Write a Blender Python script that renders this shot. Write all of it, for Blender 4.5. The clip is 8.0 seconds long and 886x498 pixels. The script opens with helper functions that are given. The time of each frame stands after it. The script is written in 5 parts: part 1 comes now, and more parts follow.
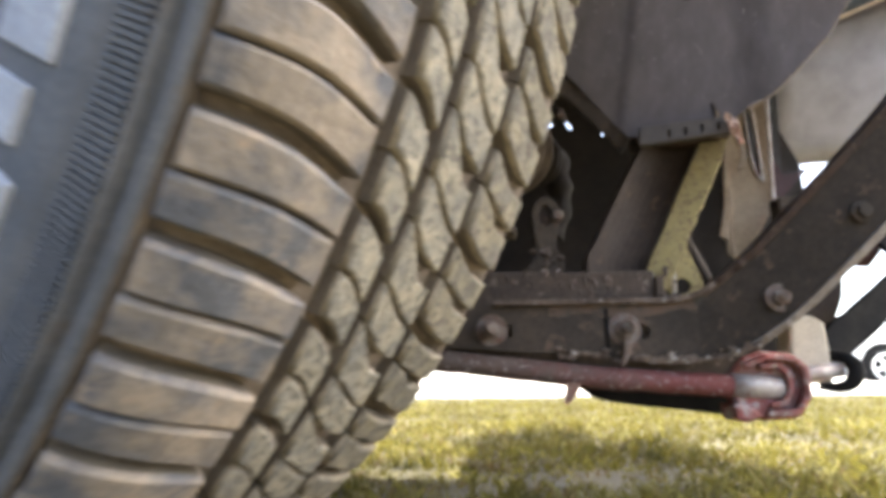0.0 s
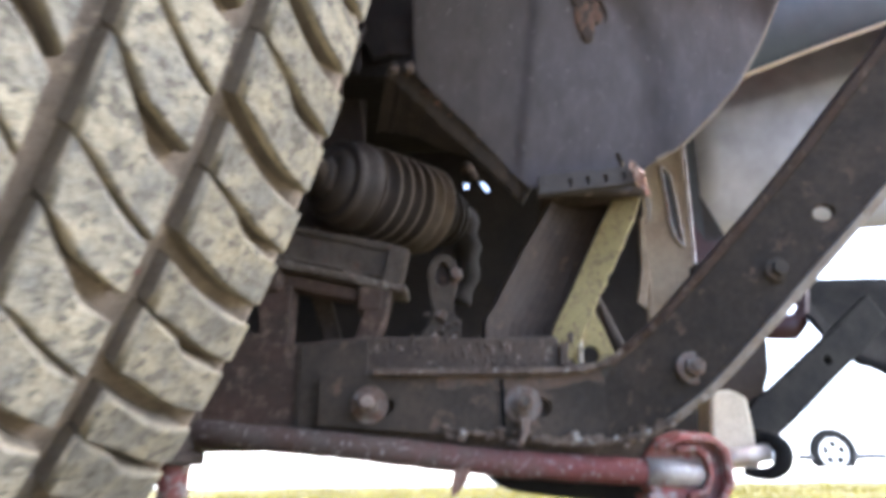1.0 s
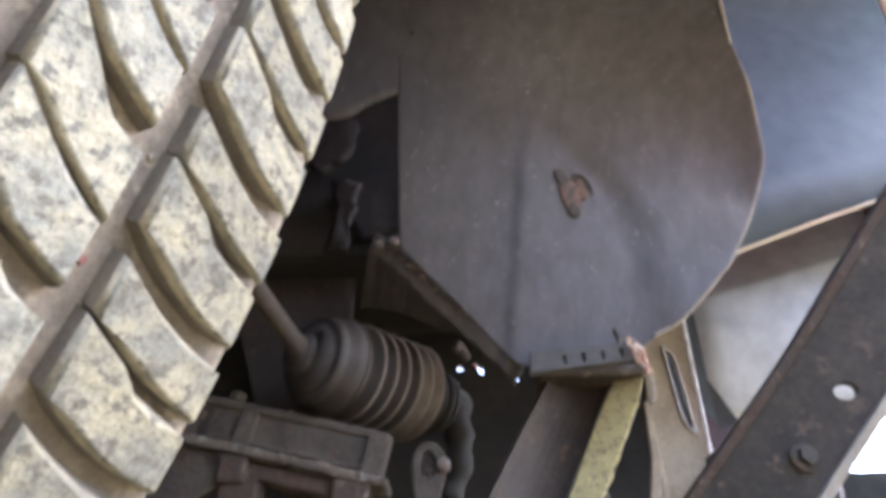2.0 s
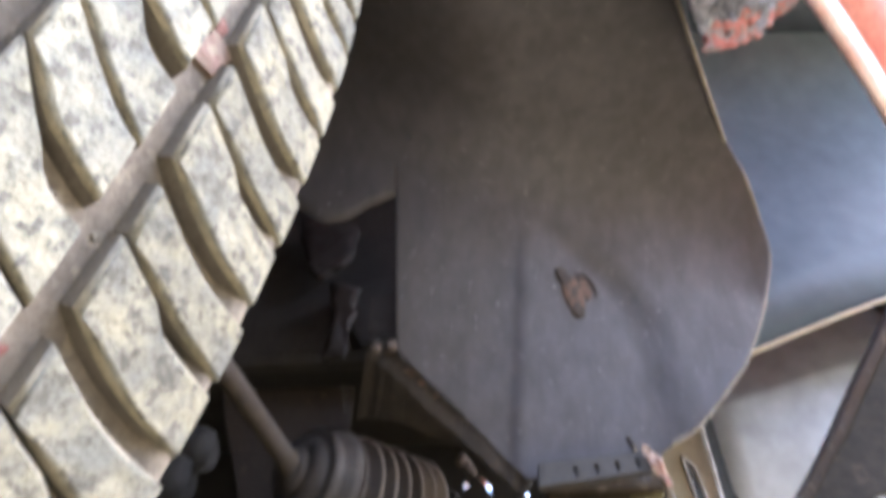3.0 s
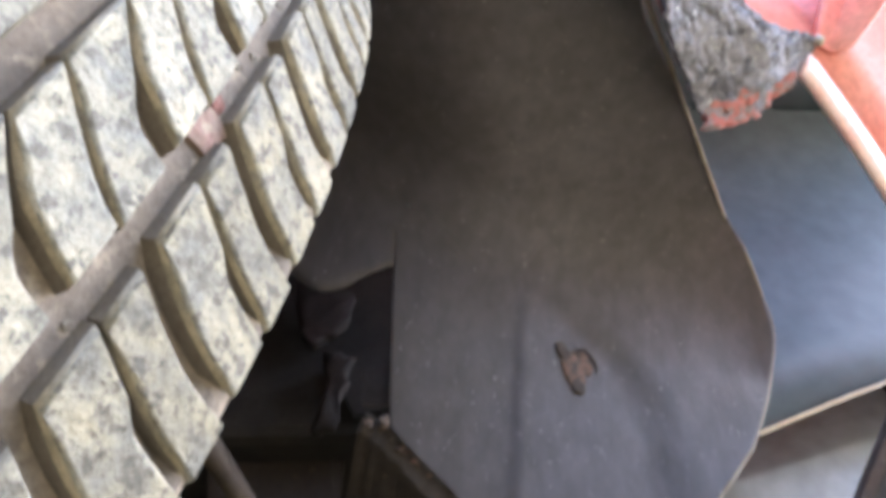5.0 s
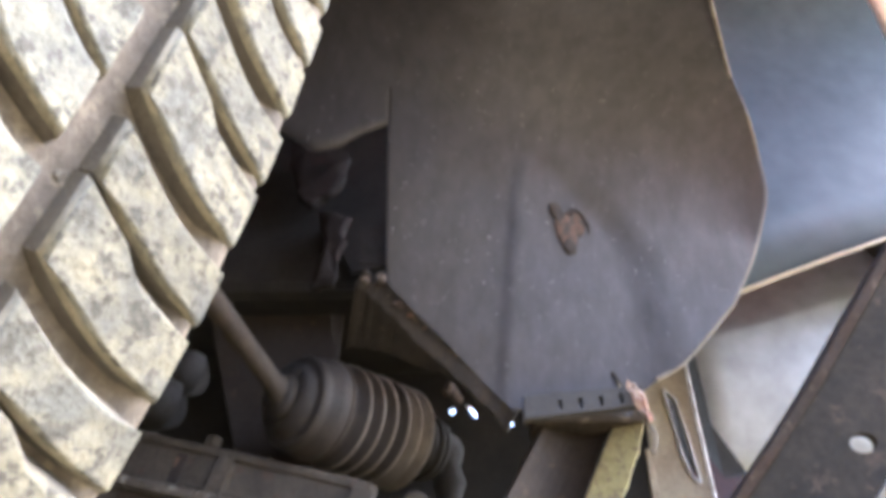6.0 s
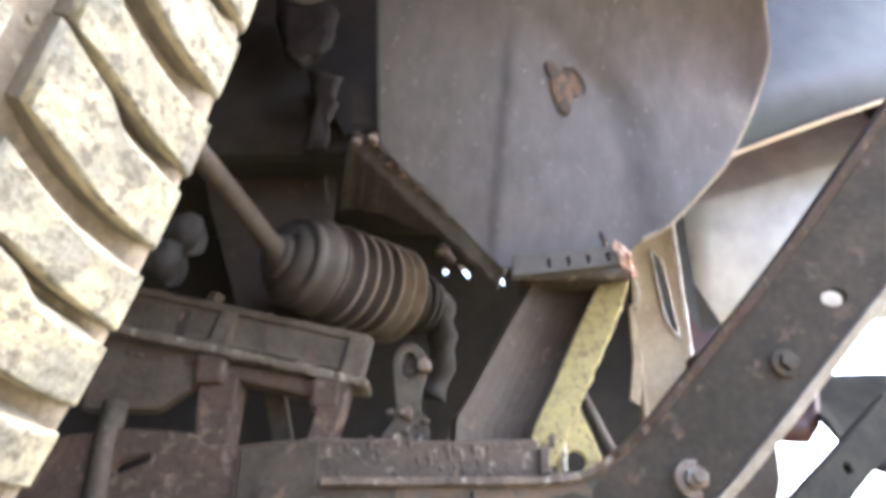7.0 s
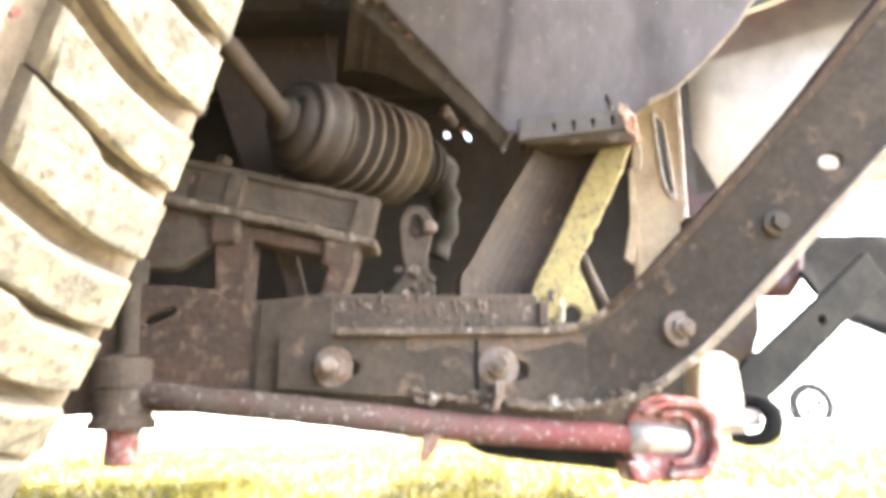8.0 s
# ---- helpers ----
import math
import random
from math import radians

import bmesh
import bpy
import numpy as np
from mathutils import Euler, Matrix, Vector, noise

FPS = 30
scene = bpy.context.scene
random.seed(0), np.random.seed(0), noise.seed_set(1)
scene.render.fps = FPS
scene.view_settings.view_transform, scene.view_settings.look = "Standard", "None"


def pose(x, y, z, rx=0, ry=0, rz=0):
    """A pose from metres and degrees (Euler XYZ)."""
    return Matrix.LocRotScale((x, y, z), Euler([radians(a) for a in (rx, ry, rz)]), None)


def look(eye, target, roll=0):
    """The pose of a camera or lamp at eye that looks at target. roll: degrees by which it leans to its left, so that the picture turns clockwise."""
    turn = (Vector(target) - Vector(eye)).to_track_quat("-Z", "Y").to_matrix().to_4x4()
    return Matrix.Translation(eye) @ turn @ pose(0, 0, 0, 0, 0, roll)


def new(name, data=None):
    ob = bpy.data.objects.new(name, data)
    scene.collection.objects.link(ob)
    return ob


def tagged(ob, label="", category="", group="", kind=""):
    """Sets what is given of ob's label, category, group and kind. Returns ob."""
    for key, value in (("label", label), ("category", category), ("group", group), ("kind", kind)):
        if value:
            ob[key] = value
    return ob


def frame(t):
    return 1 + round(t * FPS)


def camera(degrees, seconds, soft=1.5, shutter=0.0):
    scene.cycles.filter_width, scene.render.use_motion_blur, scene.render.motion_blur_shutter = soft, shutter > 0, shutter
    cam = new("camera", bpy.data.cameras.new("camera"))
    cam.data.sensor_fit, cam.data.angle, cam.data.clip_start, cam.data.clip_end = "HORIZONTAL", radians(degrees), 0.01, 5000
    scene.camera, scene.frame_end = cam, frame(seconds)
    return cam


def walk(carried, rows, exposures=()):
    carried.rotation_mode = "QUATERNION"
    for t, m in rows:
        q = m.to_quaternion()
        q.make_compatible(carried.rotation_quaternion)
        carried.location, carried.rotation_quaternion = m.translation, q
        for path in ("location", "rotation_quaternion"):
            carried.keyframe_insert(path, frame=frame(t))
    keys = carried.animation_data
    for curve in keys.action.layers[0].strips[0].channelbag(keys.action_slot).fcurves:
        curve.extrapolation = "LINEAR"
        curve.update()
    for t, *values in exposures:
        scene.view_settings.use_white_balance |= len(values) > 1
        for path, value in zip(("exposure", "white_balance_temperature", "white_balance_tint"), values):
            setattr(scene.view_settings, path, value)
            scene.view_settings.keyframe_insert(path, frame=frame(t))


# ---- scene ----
cam = camera(69.8, 8.0, soft=4.6, shutter=0.6)
# seconds, x, y, z, yaw, pitch, roll
PATH = [
    (0, 0.0066, 0.0008, 0.1494, 5.33, 12.38, -0.54),
    (0.5, 0.0273, 0.0364, 0.1495, 2.43, 14.62, -0.65),
    (1, 0.0489, 0.0599, 0.1490, 1.13, 19.60, -0.66),
    (1.5, 0.0569, 0.0783, 0.1504, 1.17, 28.36, -0.62),
    (1.7, 0.0574, 0.0809, 0.1515, 1.14, 32.59, -0.53),
    (3, 0.0634, 0.0969, 0.1570, 2.03, 46.48, -1.01),
    (3.5, 0.0633, 0.0986, 0.1594, 2.01, 58.13, -0.99),
    (4, 0.0638, 0.0973, 0.1620, 2.08, 59.80, -0.49),
    (4.2, 0.0630, 0.0970, 0.1635, 1.72, 59.67, -0.75),
    (5.5, 0.0632, 0.0984, 0.1649, 1.38, 45.35, -0.02),
    (6, 0.0635, 0.0987, 0.1635, 1.10, 39.87, -0.21),
    (6.5, 0.0648, 0.0985, 0.1617, 0.83, 33.90, -0.32),
    (7, 0.0650, 0.0982, 0.1601, 0.66, 27.83, -0.41),
    (7.5, 0.0603, 0.0958, 0.1597, 0.50, 21.76, -0.51),
    (8, 0.0585, 0.0897, 0.1565, 0.22, 15.56, -0.58),
]
EXPOSURES = [(0.0, 2.97, 6350, 4.5), (0.5, 2.92, 5500, 6), (1.0, 3.33, 5550, 5.5), (1.5, 3.66, 5500, 5.5), (3.0, 3.92, 5400, 6.5), (4.0, 3.76, 5350, 3.5), (5.5, 3.80, 5400, 6), (6.0, 4.04, 5450, 6), (6.5, 4.26, 5450, 5.5), (7.0, 4.54, 5800, 3), (7.5, 4.84, 6250, 2), (8.0, 5.05, 6650, 2)]
walk(cam, [(t, pose(x, y, z, 90 + pitch, 0, yaw) @ pose(0, 0, 0, 0, 0, roll)) for t, x, y, z, yaw, pitch, roll in PATH], EXPOSURES)

# ---- light ----
SUN_AZ, SUN_EL = radians(16), radians(48)  # azimuth from +x towards +y
world = bpy.data.worlds.new("sky")
scene.world = world
world.use_nodes = True
wn = world.node_tree
sky = wn.nodes.new("ShaderNodeTexSky")
sky.sky_type, sky.sun_disc = "NISHITA", False
sky.sun_elevation, sky.sun_rotation = SUN_EL, math.pi / 2 - SUN_AZ
sky.dust_density, sky.air_density, sky.ozone_density = 5.0, 0.6, 0.5
wn.links.new(sky.outputs[0], wn.nodes["Background"].inputs[0])
wn.nodes["Background"].inputs[1].default_value = 0.15
sun_data = bpy.data.lights.new("sun", "SUN")
sun_data.energy, sun_data.angle, sun_data.color = 3.7, radians(0.6), (1.0, 0.94, 0.84)
sun = new("sun", sun_data)
sun.matrix_world = look((3, 2, 4), Vector((3, 2, 4)) - Vector((math.cos(SUN_AZ) * math.cos(SUN_EL), math.sin(SUN_AZ) * math.cos(SUN_EL), math.sin(SUN_EL))))


# ---- materials ----
def material(name, a, b, rough=0.7, metal=0.0, scale=40.0, contrast=(0.35, 0.65), spots=None, spot_scale=160.0, spot_cut=(0.6, 0.7), bump=0.3, bump_scale=300.0, bump_dist=0.001, per_object=0.0, coords="Object", stretch=(1, 1, 1), spec=0.4, along=None):
    """Two tones mixed by broad noise, flecks of a third by fine noise, fine relief, roughness that varies."""
    m = bpy.data.materials.new(name)
    m.use_nodes = True
    nt = m.node_tree
    p = nt.nodes["Principled BSDF"]
    link, node = nt.links.new, nt.nodes.new
    tc = node("ShaderNodeTexCoord")
    mp = node("ShaderNodeMapping")
    mp.inputs["Scale"].default_value = stretch
    link(tc.outputs[coords], mp.inputs["Vector"])
    info = node("ShaderNodeObjectInfo")
    off = node("ShaderNodeVectorMath")
    off.operation = "ADD"
    mul = node("ShaderNodeMath")
    mul.operation = "MULTIPLY"
    mul.inputs[1].default_value = 7.0 if per_object else 0.0
    link(info.outputs["Random"], mul.inputs[0])
    link(mp.outputs[0], off.inputs[0])
    link(mul.outputs[0], off.inputs[1])

    def tex(s, detail=6.0, roughness=0.6):
        n = node("ShaderNodeTexNoise")
        n.inputs["Scale"].default_value, n.inputs["Detail"].default_value, n.inputs["Roughness"].default_value = s, detail, roughness
        link(off.outputs[0], n.inputs["Vector"])
        return n.outputs["Fac"]

    def ramp(fac, lo, hi):
        r = node("ShaderNodeMapRange")
        r.inputs["From Min"].default_value, r.inputs["From Max"].default_value = lo, hi
        link(fac, r.inputs["Value"])
        return r.outputs[0]

    def mix(fac, ca, cb):
        x = node("ShaderNodeMix")
        x.data_type = "RGBA"
        link(fac, x.inputs["Factor"])
        for slot, c in ((6, ca), (7, cb)):
            if isinstance(c, tuple):
                x.inputs[slot].default_value = (*c, 1)
            else:
                link(c, x.inputs[slot])
        return x.outputs[2]

    colour = mix(ramp(tex(scale), *contrast), a, b)
    if along:  # another colour that takes over along x, raggedly
        x0, x1, c = along
        sep = node("ShaderNodeSeparateXYZ")
        link(tc.outputs[coords], sep.inputs[0])
        rag = node("ShaderNodeMath")
        rag.operation = "MULTIPLY_ADD"
        rag.inputs[1].default_value = (x1 - x0) * 1.6
        link(tex(scale * 1.7), rag.inputs[0])
        link(sep.outputs[0], rag.inputs[2])
        colour = mix(ramp(rag.outputs[0], x0 + (x1 - x0) * 0.8, x1 + (x1 - x0) * 0.8), colour, c)
    if spots:
        colour = mix(ramp(tex(spot_scale, 4.0), *spot_cut), colour, spots)
    fine = tex(scale * 9, 3.0)
    hsv = node("ShaderNodeHueSaturation")
    link(ramp(fine, 0.0, 1.0), hsv.inputs["Value"])
    vr = node("ShaderNodeMapRange")
    vr.inputs["From Min"].default_value, vr.inputs["From Max"].default_value = 0.25, 0.75
    vr.inputs["To Min"].default_value, vr.inputs["To Max"].default_value = 0.78, 1.2
    link(fine, vr.inputs["Value"])
    if per_object:
        pr = node("ShaderNodeMapRange")
        pr.inputs["To Min"].default_value, pr.inputs["To Max"].default_value = 1 - per_object, 1 + per_object
        link(info.outputs["Random"], pr.inputs["Value"])
        mm = node("ShaderNodeMath")
        mm.operation = "MULTIPLY"
        link(vr.outputs[0], mm.inputs[0])
        link(pr.outputs[0], mm.inputs[1])
        link(mm.outputs[0], hsv.inputs["Value"])
    else:
        link(vr.outputs[0], hsv.inputs["Value"])
    link(colour, hsv.inputs["Color"])
    link(hsv.outputs[0], p.inputs["Base Color"])
    rr = node("ShaderNodeMapRange")
    rr.inputs["To Min"].default_value, rr.inputs["To Max"].default_value = max(0.02, rough - 0.15), min(1.0, rough + 0.15)
    link(tex(scale * 2.3), rr.inputs["Value"])
    link(rr.outputs[0], p.inputs["Roughness"])
    p.inputs["Metallic"].default_value = metal
    p.inputs["Specular IOR Level"].default_value = spec
    if bump:
        bp = node("ShaderNodeBump")
        bp.inputs["Strength"].default_value, bp.inputs["Distance"].default_value = bump, bump_dist
        link(tex(bump_scale, 5.0), bp.inputs["Height"])
        link(bp.outputs[0], p.inputs["Normal"])
    return m


M_TREAD = material("worn_dusty_rubber", (0.135, 0.129, 0.115), (0.255, 0.226, 0.168), 0.85, scale=120, contrast=(0.38, 0.62), spots=(0.095, 0.087, 0.073), spot_scale=390, spot_cut=(0.505, 0.61), bump=0.9, bump_scale=210, bump_dist=0.0014, per_object=0.14)
# a darker tone than M_TREAD, for the two inner shoulder columns
M_INNER = material("darker_inner_lug", (0.112, 0.103, 0.086), (0.205, 0.176, 0.122), 0.85, scale=120, contrast=(0.38, 0.62), spots=(0.078, 0.069, 0.055), spot_scale=390, spot_cut=(0.51, 0.61), bump=0.9, bump_scale=210, bump_dist=0.0014, per_object=0.14)
M_SHOULDER = material("smooth_shoulder_rubber", (0.072, 0.073, 0.081), (0.205, 0.168, 0.13), 0.75, scale=55, contrast=(0.40, 0.60), spots=(0.25, 0.19, 0.135), spot_scale=120, spot_cut=(0.60, 0.74), bump=0.6, bump_scale=210, bump_dist=0.0012, per_object=0.16)
M_FLOOR = material("dusty_groove_floor", (0.165, 0.13, 0.1), (0.1, 0.081, 0.066), 0.9, scale=70, contrast=(0.38, 0.62), spots=(0.21, 0.168, 0.128), spot_scale=220, spot_cut=(0.56, 0.68), bump=0.6)
M_GROOVE = material("groove_rubber", (0.125, 0.104, 0.080), (0.09, 0.075, 0.06), 0.9, scale=120, bump=0.4, per_object=0.1)
M_EDGE = material("dusty_worn_lug_edge", (0.225, 0.188, 0.132), (0.135, 0.116, 0.088), 0.9, scale=150, contrast=(0.42, 0.58), bump=0.6, bump_scale=260, per_object=0.12)
M_CARCASS = material("sidewall_rubber", (0.0713, 0.0728, 0.0788), (0.105, 0.1035, 0.1072), 0.75, scale=50, spots=(0.09, 0.072, 0.0562), spot_scale=120, spot_cut=(0.6, 0.8), bump=0.3)
M_LETTER = material("pale_lettering", (0.27, 0.275, 0.30), (0.36, 0.365, 0.385), 0.7, scale=80, bump=0.2)
M_REDGRIT = material("reddish_grit", (0.153, 0.047, 0.04), (0.126, 0.063, 0.05), 0.85, scale=160, bump=0.4)
M_REDBAR = material("reddish_dust", (0.155, 0.092, 0.075), (0.15, 0.115, 0.09), 0.85, scale=160, spots=(0.2, 0.155, 0.12), spot_scale=300, spot_cut=(0.55, 0.65), bump=0.4)
M_RIM = material("rim_metal", (0.35, 0.36, 0.38), (0.5, 0.5, 0.52), 0.4, 0.8, scale=60)
M_LINER = material("dark_coated_sheet", (0.06776, 0.05896, 0.06776), (0.09328, 0.08184, 0.09416), 0.66, scale=11, spots=(0.34, 0.33, 0.32), spot_scale=600, spot_cut=(0.684, 0.700), bump=0.25, bump_scale=260, stretch=(1, 1, 0.4), along=(0.105, 0.04, (0.064, 0.053, 0.053)))
M_BLACK = material("black_painted_steel", (0.028, 0.03, 0.032), (0.07, 0.065, 0.06), 0.5, scale=45, spots=(0.16, 0.10, 0.07), spot_scale=110, spot_cut=(0.62, 0.74), bump=0.35)
M_BEAM = material("dark_chassis_paint", (0.04646, 0.03696, 0.02851), (0.07744, 0.05808, 0.04277), 0.72, spec=0.2, scale=32, contrast=(0.4, 0.7), spots=(0.16, 0.105, 0.075), spot_scale=90, spot_cut=(0.6, 0.76), bump=0.45, bump_scale=180)
M_LIP = material("rusty_flaking_lip", (0.17, 0.125, 0.095), (0.07, 0.048, 0.036), 0.85, scale=110, spots=(0.40, 0.36, 0.32), spot_scale=190, spot_cut=(0.58, 0.68), bump=0.8, bump_scale=240, bump_dist=0.002)
M_RUSTBAND = material("thin_brown_rust", (0.135, 0.086, 0.058), (0.095, 0.068, 0.05), 0.8, scale=70, spots=(0.062, 0.052, 0.042), spot_scale=130, spot_cut=(0.5, 0.6), bump=0.5)
M_DUST = material("dusty_flange", (0.34, 0.29, 0.24), (0.22, 0.17, 0.13), 0.85, scale=80, bump=0.5)
M_SOOT = material("sooty_steel", (0.028, 0.021, 0.018), (0.05, 0.036, 0.028), 0.85, scale=40, spots=(0.20, 0.11, 0.075), spot_scale=85, spot_cut=(0.60, 0.66), bump=0.7, bump_scale=200, bump_dist=0.0012)
M_ARM = material("black_arm_paint", (0.010, 0.010, 0.011), (0.020, 0.019, 0.018), 0.85, scale=50, bump=0.3, spec=0.05)
M_RUST = material("brown_rusty_steel", (0.07163, 0.04171, 0.02869), (0.04884, 0.03388, 0.02473), 0.85, scale=45, spots=(0.1554, 0.111, 0.0814), spot_scale=120, spot_cut=(0.56, 0.74), bump=0.7, bump_scale=200, bump_dist=0.0015)
M_BROWN = material("dirty_brown_steel", (0.04946, 0.03705, 0.02816), (0.0858, 0.06037, 0.04391), 0.8, scale=48, spots=(0.2106, 0.1716, 0.1326), spot_scale=150, spot_cut=(0.6, 0.72), bump=0.6, bump_scale=240, bump_dist=0.0012)
M_CAST = material("grimy_cast_metal", (0.05218, 0.03916, 0.02886), (0.0858, 0.06521, 0.04805), 0.8, scale=55, spots=(0.078, 0.0429, 0.0273), spot_scale=120, spot_cut=(0.6, 0.72), bump=0.7, bump_scale=300, bump_dist=0.001)
M_RAIL = material("worn_cast_rail", (0.0748, 0.05632, 0.04136), (0.1188, 0.0924, 0.0704), 0.8, scale=80, spots=(0.23, 0.195, 0.16), spot_scale=170, spot_cut=(0.55, 0.64), bump=0.8, bump_scale=240, bump_dist=0.0014)
M_RED = material("flaking_red_paint", (0.27, 0.06, 0.052), (0.17, 0.08, 0.065), 0.65, scale=60, spots=(0.33, 0.27, 0.25), spot_scale=150, spot_cut=(0.50, 0.66), bump=0.7, bump_scale=220, bump_dist=0.0014)
M_STRUT = material("brown_strut_paint", (0.03291, 0.02262, 0.01646), (0.04946, 0.03362, 0.02332), 0.75, scale=22, spots=(0.1092, 0.0663, 0.0429), spot_scale=60, spot_cut=(0.62, 0.74), bump=0.4)
M_BAR = material("worn_bar_paint", (0.112, 0.088, 0.073), (0.098, 0.060, 0.047), 0.75, scale=55, spots=(0.34, 0.28, 0.26), spot_scale=300, spot_cut=(0.60, 0.66), bump=0.9, bump_scale=200, bump_dist=0.0016, along=(0.015, 0.13, (0.165, 0.048, 0.044)))
M_REDBODY = material("red_body_paint", (0.66, 0.19, 0.17), (0.60, 0.24, 0.21), 0.4, scale=25, spots=(0.40, 0.15, 0.12), spot_scale=90, spot_cut=(0.62, 0.75), bump=0.1, spec=0.5)
M_CHIP = material("chipped_red_paint", (0.47, 0.17, 0.165), (0.33, 0.15, 0.15), 0.9, scale=110, spots=(0.26, 0.22, 0.25), spot_scale=210, spot_cut=(0.46, 0.54), bump=0.5, spec=0.05)
M_UNDERSEAL = material("black_underseal", (0.12, 0.115, 0.155), (0.29, 0.275, 0.355), 0.55, scale=120, contrast=(0.42, 0.58), spots=(0.46, 0.46, 0.52), spot_scale=300, spot_cut=(0.6, 0.68), bump=0.8, bump_scale=330, bump_dist=0.0022)
M_PINK = material("highlit_edge_paint", (0.85, 0.64, 0.64), (0.78, 0.46, 0.45), 0.5, scale=60, bump=0.3)
M_CREST = material("highlit_rubber_crest", (0.176, 0.1408, 0.1144), (0.1232, 0.0968, 0.0792), 0.6, scale=80, bump=0.2)
M_YELLOW = material("yellow_paint_over_rust", (0.36, 0.285, 0.115), (0.29, 0.225, 0.10), 0.75, scale=70, spots=(0.19, 0.135, 0.07), spot_scale=300, spot_cut=(0.54, 0.60), bump=1.0, bump_scale=170, bump_dist=0.001)
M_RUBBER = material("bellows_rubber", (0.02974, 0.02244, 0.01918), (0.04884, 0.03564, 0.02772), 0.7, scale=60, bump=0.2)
M_SCAB = material("orange_rust_scab", (0.24, 0.13, 0.095), (0.15, 0.085, 0.062), 0.9, scale=200, spots=(0.34, 0.28, 0.24), spot_scale=300, spot_cut=(0.6, 0.7), bump=0.6)
M_GLOOM = material("gloom_darkened_metal", (0.018, 0.013, 0.011), (0.032, 0.021, 0.017), 0.8, scale=40, bump=0.4)
M_FLANGE = material("dark_dirty_flange", (0.03168, 0.02464, 0.02112), (0.0528, 0.0396, 0.03256), 0.85, scale=60, spots=(0.085, 0.055, 0.042), spot_scale=260, spot_cut=(0.60, 0.72), bump=0.7, bump_scale=220, bump_dist=0.0012)
M_PALE = material("sun_glint_edge", (0.72, 0.63, 0.50), (0.55, 0.46, 0.36), 0.45, scale=80, bump=0.3)
M_FOOT = material("dusty_coated_foot", (0.04928, 0.04136, 0.03784), (0.0704, 0.05896, 0.0528), 0.8, scale=60, bump=0.5)
M_DIMRED = material("dull_inner_red", (0.125, 0.068, 0.076), (0.100, 0.058, 0.064), 0.6, scale=40, bump=0.2)
M_ROD = material("rusty_rod", (0.06134, 0.04338, 0.02992), (0.04189, 0.02992, 0.02174), 0.75, scale=90, bump=0.5)
M_TAN = material("tan_weathered_plate", (0.33, 0.26, 0.18), (0.24, 0.18, 0.125), 0.8, scale=30, bump=0.4)
M_GREYPANEL = material("pale_grey_sheet", (0.36, 0.355, 0.42), (0.41, 0.405, 0.47), 0.45, 0.2, scale=3, bump=0.04)
M_MAROON = material("maroon_paint", (0.05, 0.013, 0.015), (0.036, 0.014, 0.014), 0.5, scale=30)
M_FOIL = material("crumpled_foil", (0.62, 0.50, 0.43), (0.42, 0.20, 0.15), 0.35, 0.5, scale=230, bump=0.8, bump_scale=300, stretch=(2.5, 1, 0.7))
M_NUT = material("corroded_zinc", (0.21, 0.18, 0.155), (0.14, 0.078, 0.052), 0.6, 0.4, scale=160, bump=0.6, bump_scale=500)
M_CREAM = material("cream_block", (0.55, 0.48, 0.38), (0.42, 0.36, 0.28), 0.7, scale=60, bump=0.3)
M_BRIGHT = material("worn_bright_steel", (0.50, 0.46, 0.43), (0.30, 0.24, 0.21), 0.5, 0.4, scale=110, bump=0.3)
# dry and mossy tones; the dark one is deepened to paint shade between clumps
M_GRASS = material("mossy_grass_with_shade", (0.026, 0.025, 0.008), (0.180, 0.155, 0.030), 0.85, scale=7, contrast=(0.40, 0.58), spots=(0.10, 0.058, 0.030), spot_scale=26, spot_cut=(0.55, 0.62), coords="Object", bump=0.0)
M_SOIL = material("mossy_soil", (0.058, 0.049, 0.026), (0.108, 0.089, 0.046), 0.95, scale=14, spots=(0.06, 0.047, 0.034), spot_scale=40, spot_cut=(0.55, 0.65), bump=0.8, bump_scale=60, bump_dist=0.01)
M_PAVE = material("pale_concrete", (0.62, 0.58, 0.52), (0.70, 0.67, 0.62), 0.85, scale=4, spots=(0.45, 0.42, 0.38), spot_scale=60, bump=0.2, bump_scale=120)
M_SILVER = material("silver_car_paint", (0.78, 0.78, 0.78), (0.82, 0.82, 0.82), 0.35, 0.0, scale=3, bump=0.0)
M_PLASTIC = material("black_plastic", (0.03, 0.03, 0.032), (0.045, 0.045, 0.047), 0.6, scale=20, bump=0.1)
M_CARRED = material("dark_red_car_paint", (0.20, 0.02, 0.02), (0.15, 0.025, 0.023), 0.4, scale=12, bump=0.05)
M_PATCH = material("bare_rust", (0.135, 0.078, 0.060), (0.098, 0.060, 0.048), 0.9, scale=130, spots=(0.05, 0.042, 0.04), spot_scale=260, spot_cut=(0.5, 0.6), bump=0.8, bump_scale=300)
M_DARKRUST = material("dark_lifted_coat", (0.034, 0.027, 0.026), (0.062, 0.043, 0.037), 0.8, scale=160, bump=0.6)
M_GLASS = material("tinted_window", (0.48, 0.49, 0.50), (0.52, 0.53, 0.54), 0.1, scale=2, bump=0.0, spec=0.6)
M_VALANCE = material("grey_coated_valance", (0.055, 0.074, 0.091), (0.068, 0.09, 0.11), 0.5, scale=5, bump=0.02)
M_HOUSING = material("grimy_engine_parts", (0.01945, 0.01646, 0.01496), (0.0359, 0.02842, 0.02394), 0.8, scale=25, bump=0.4)
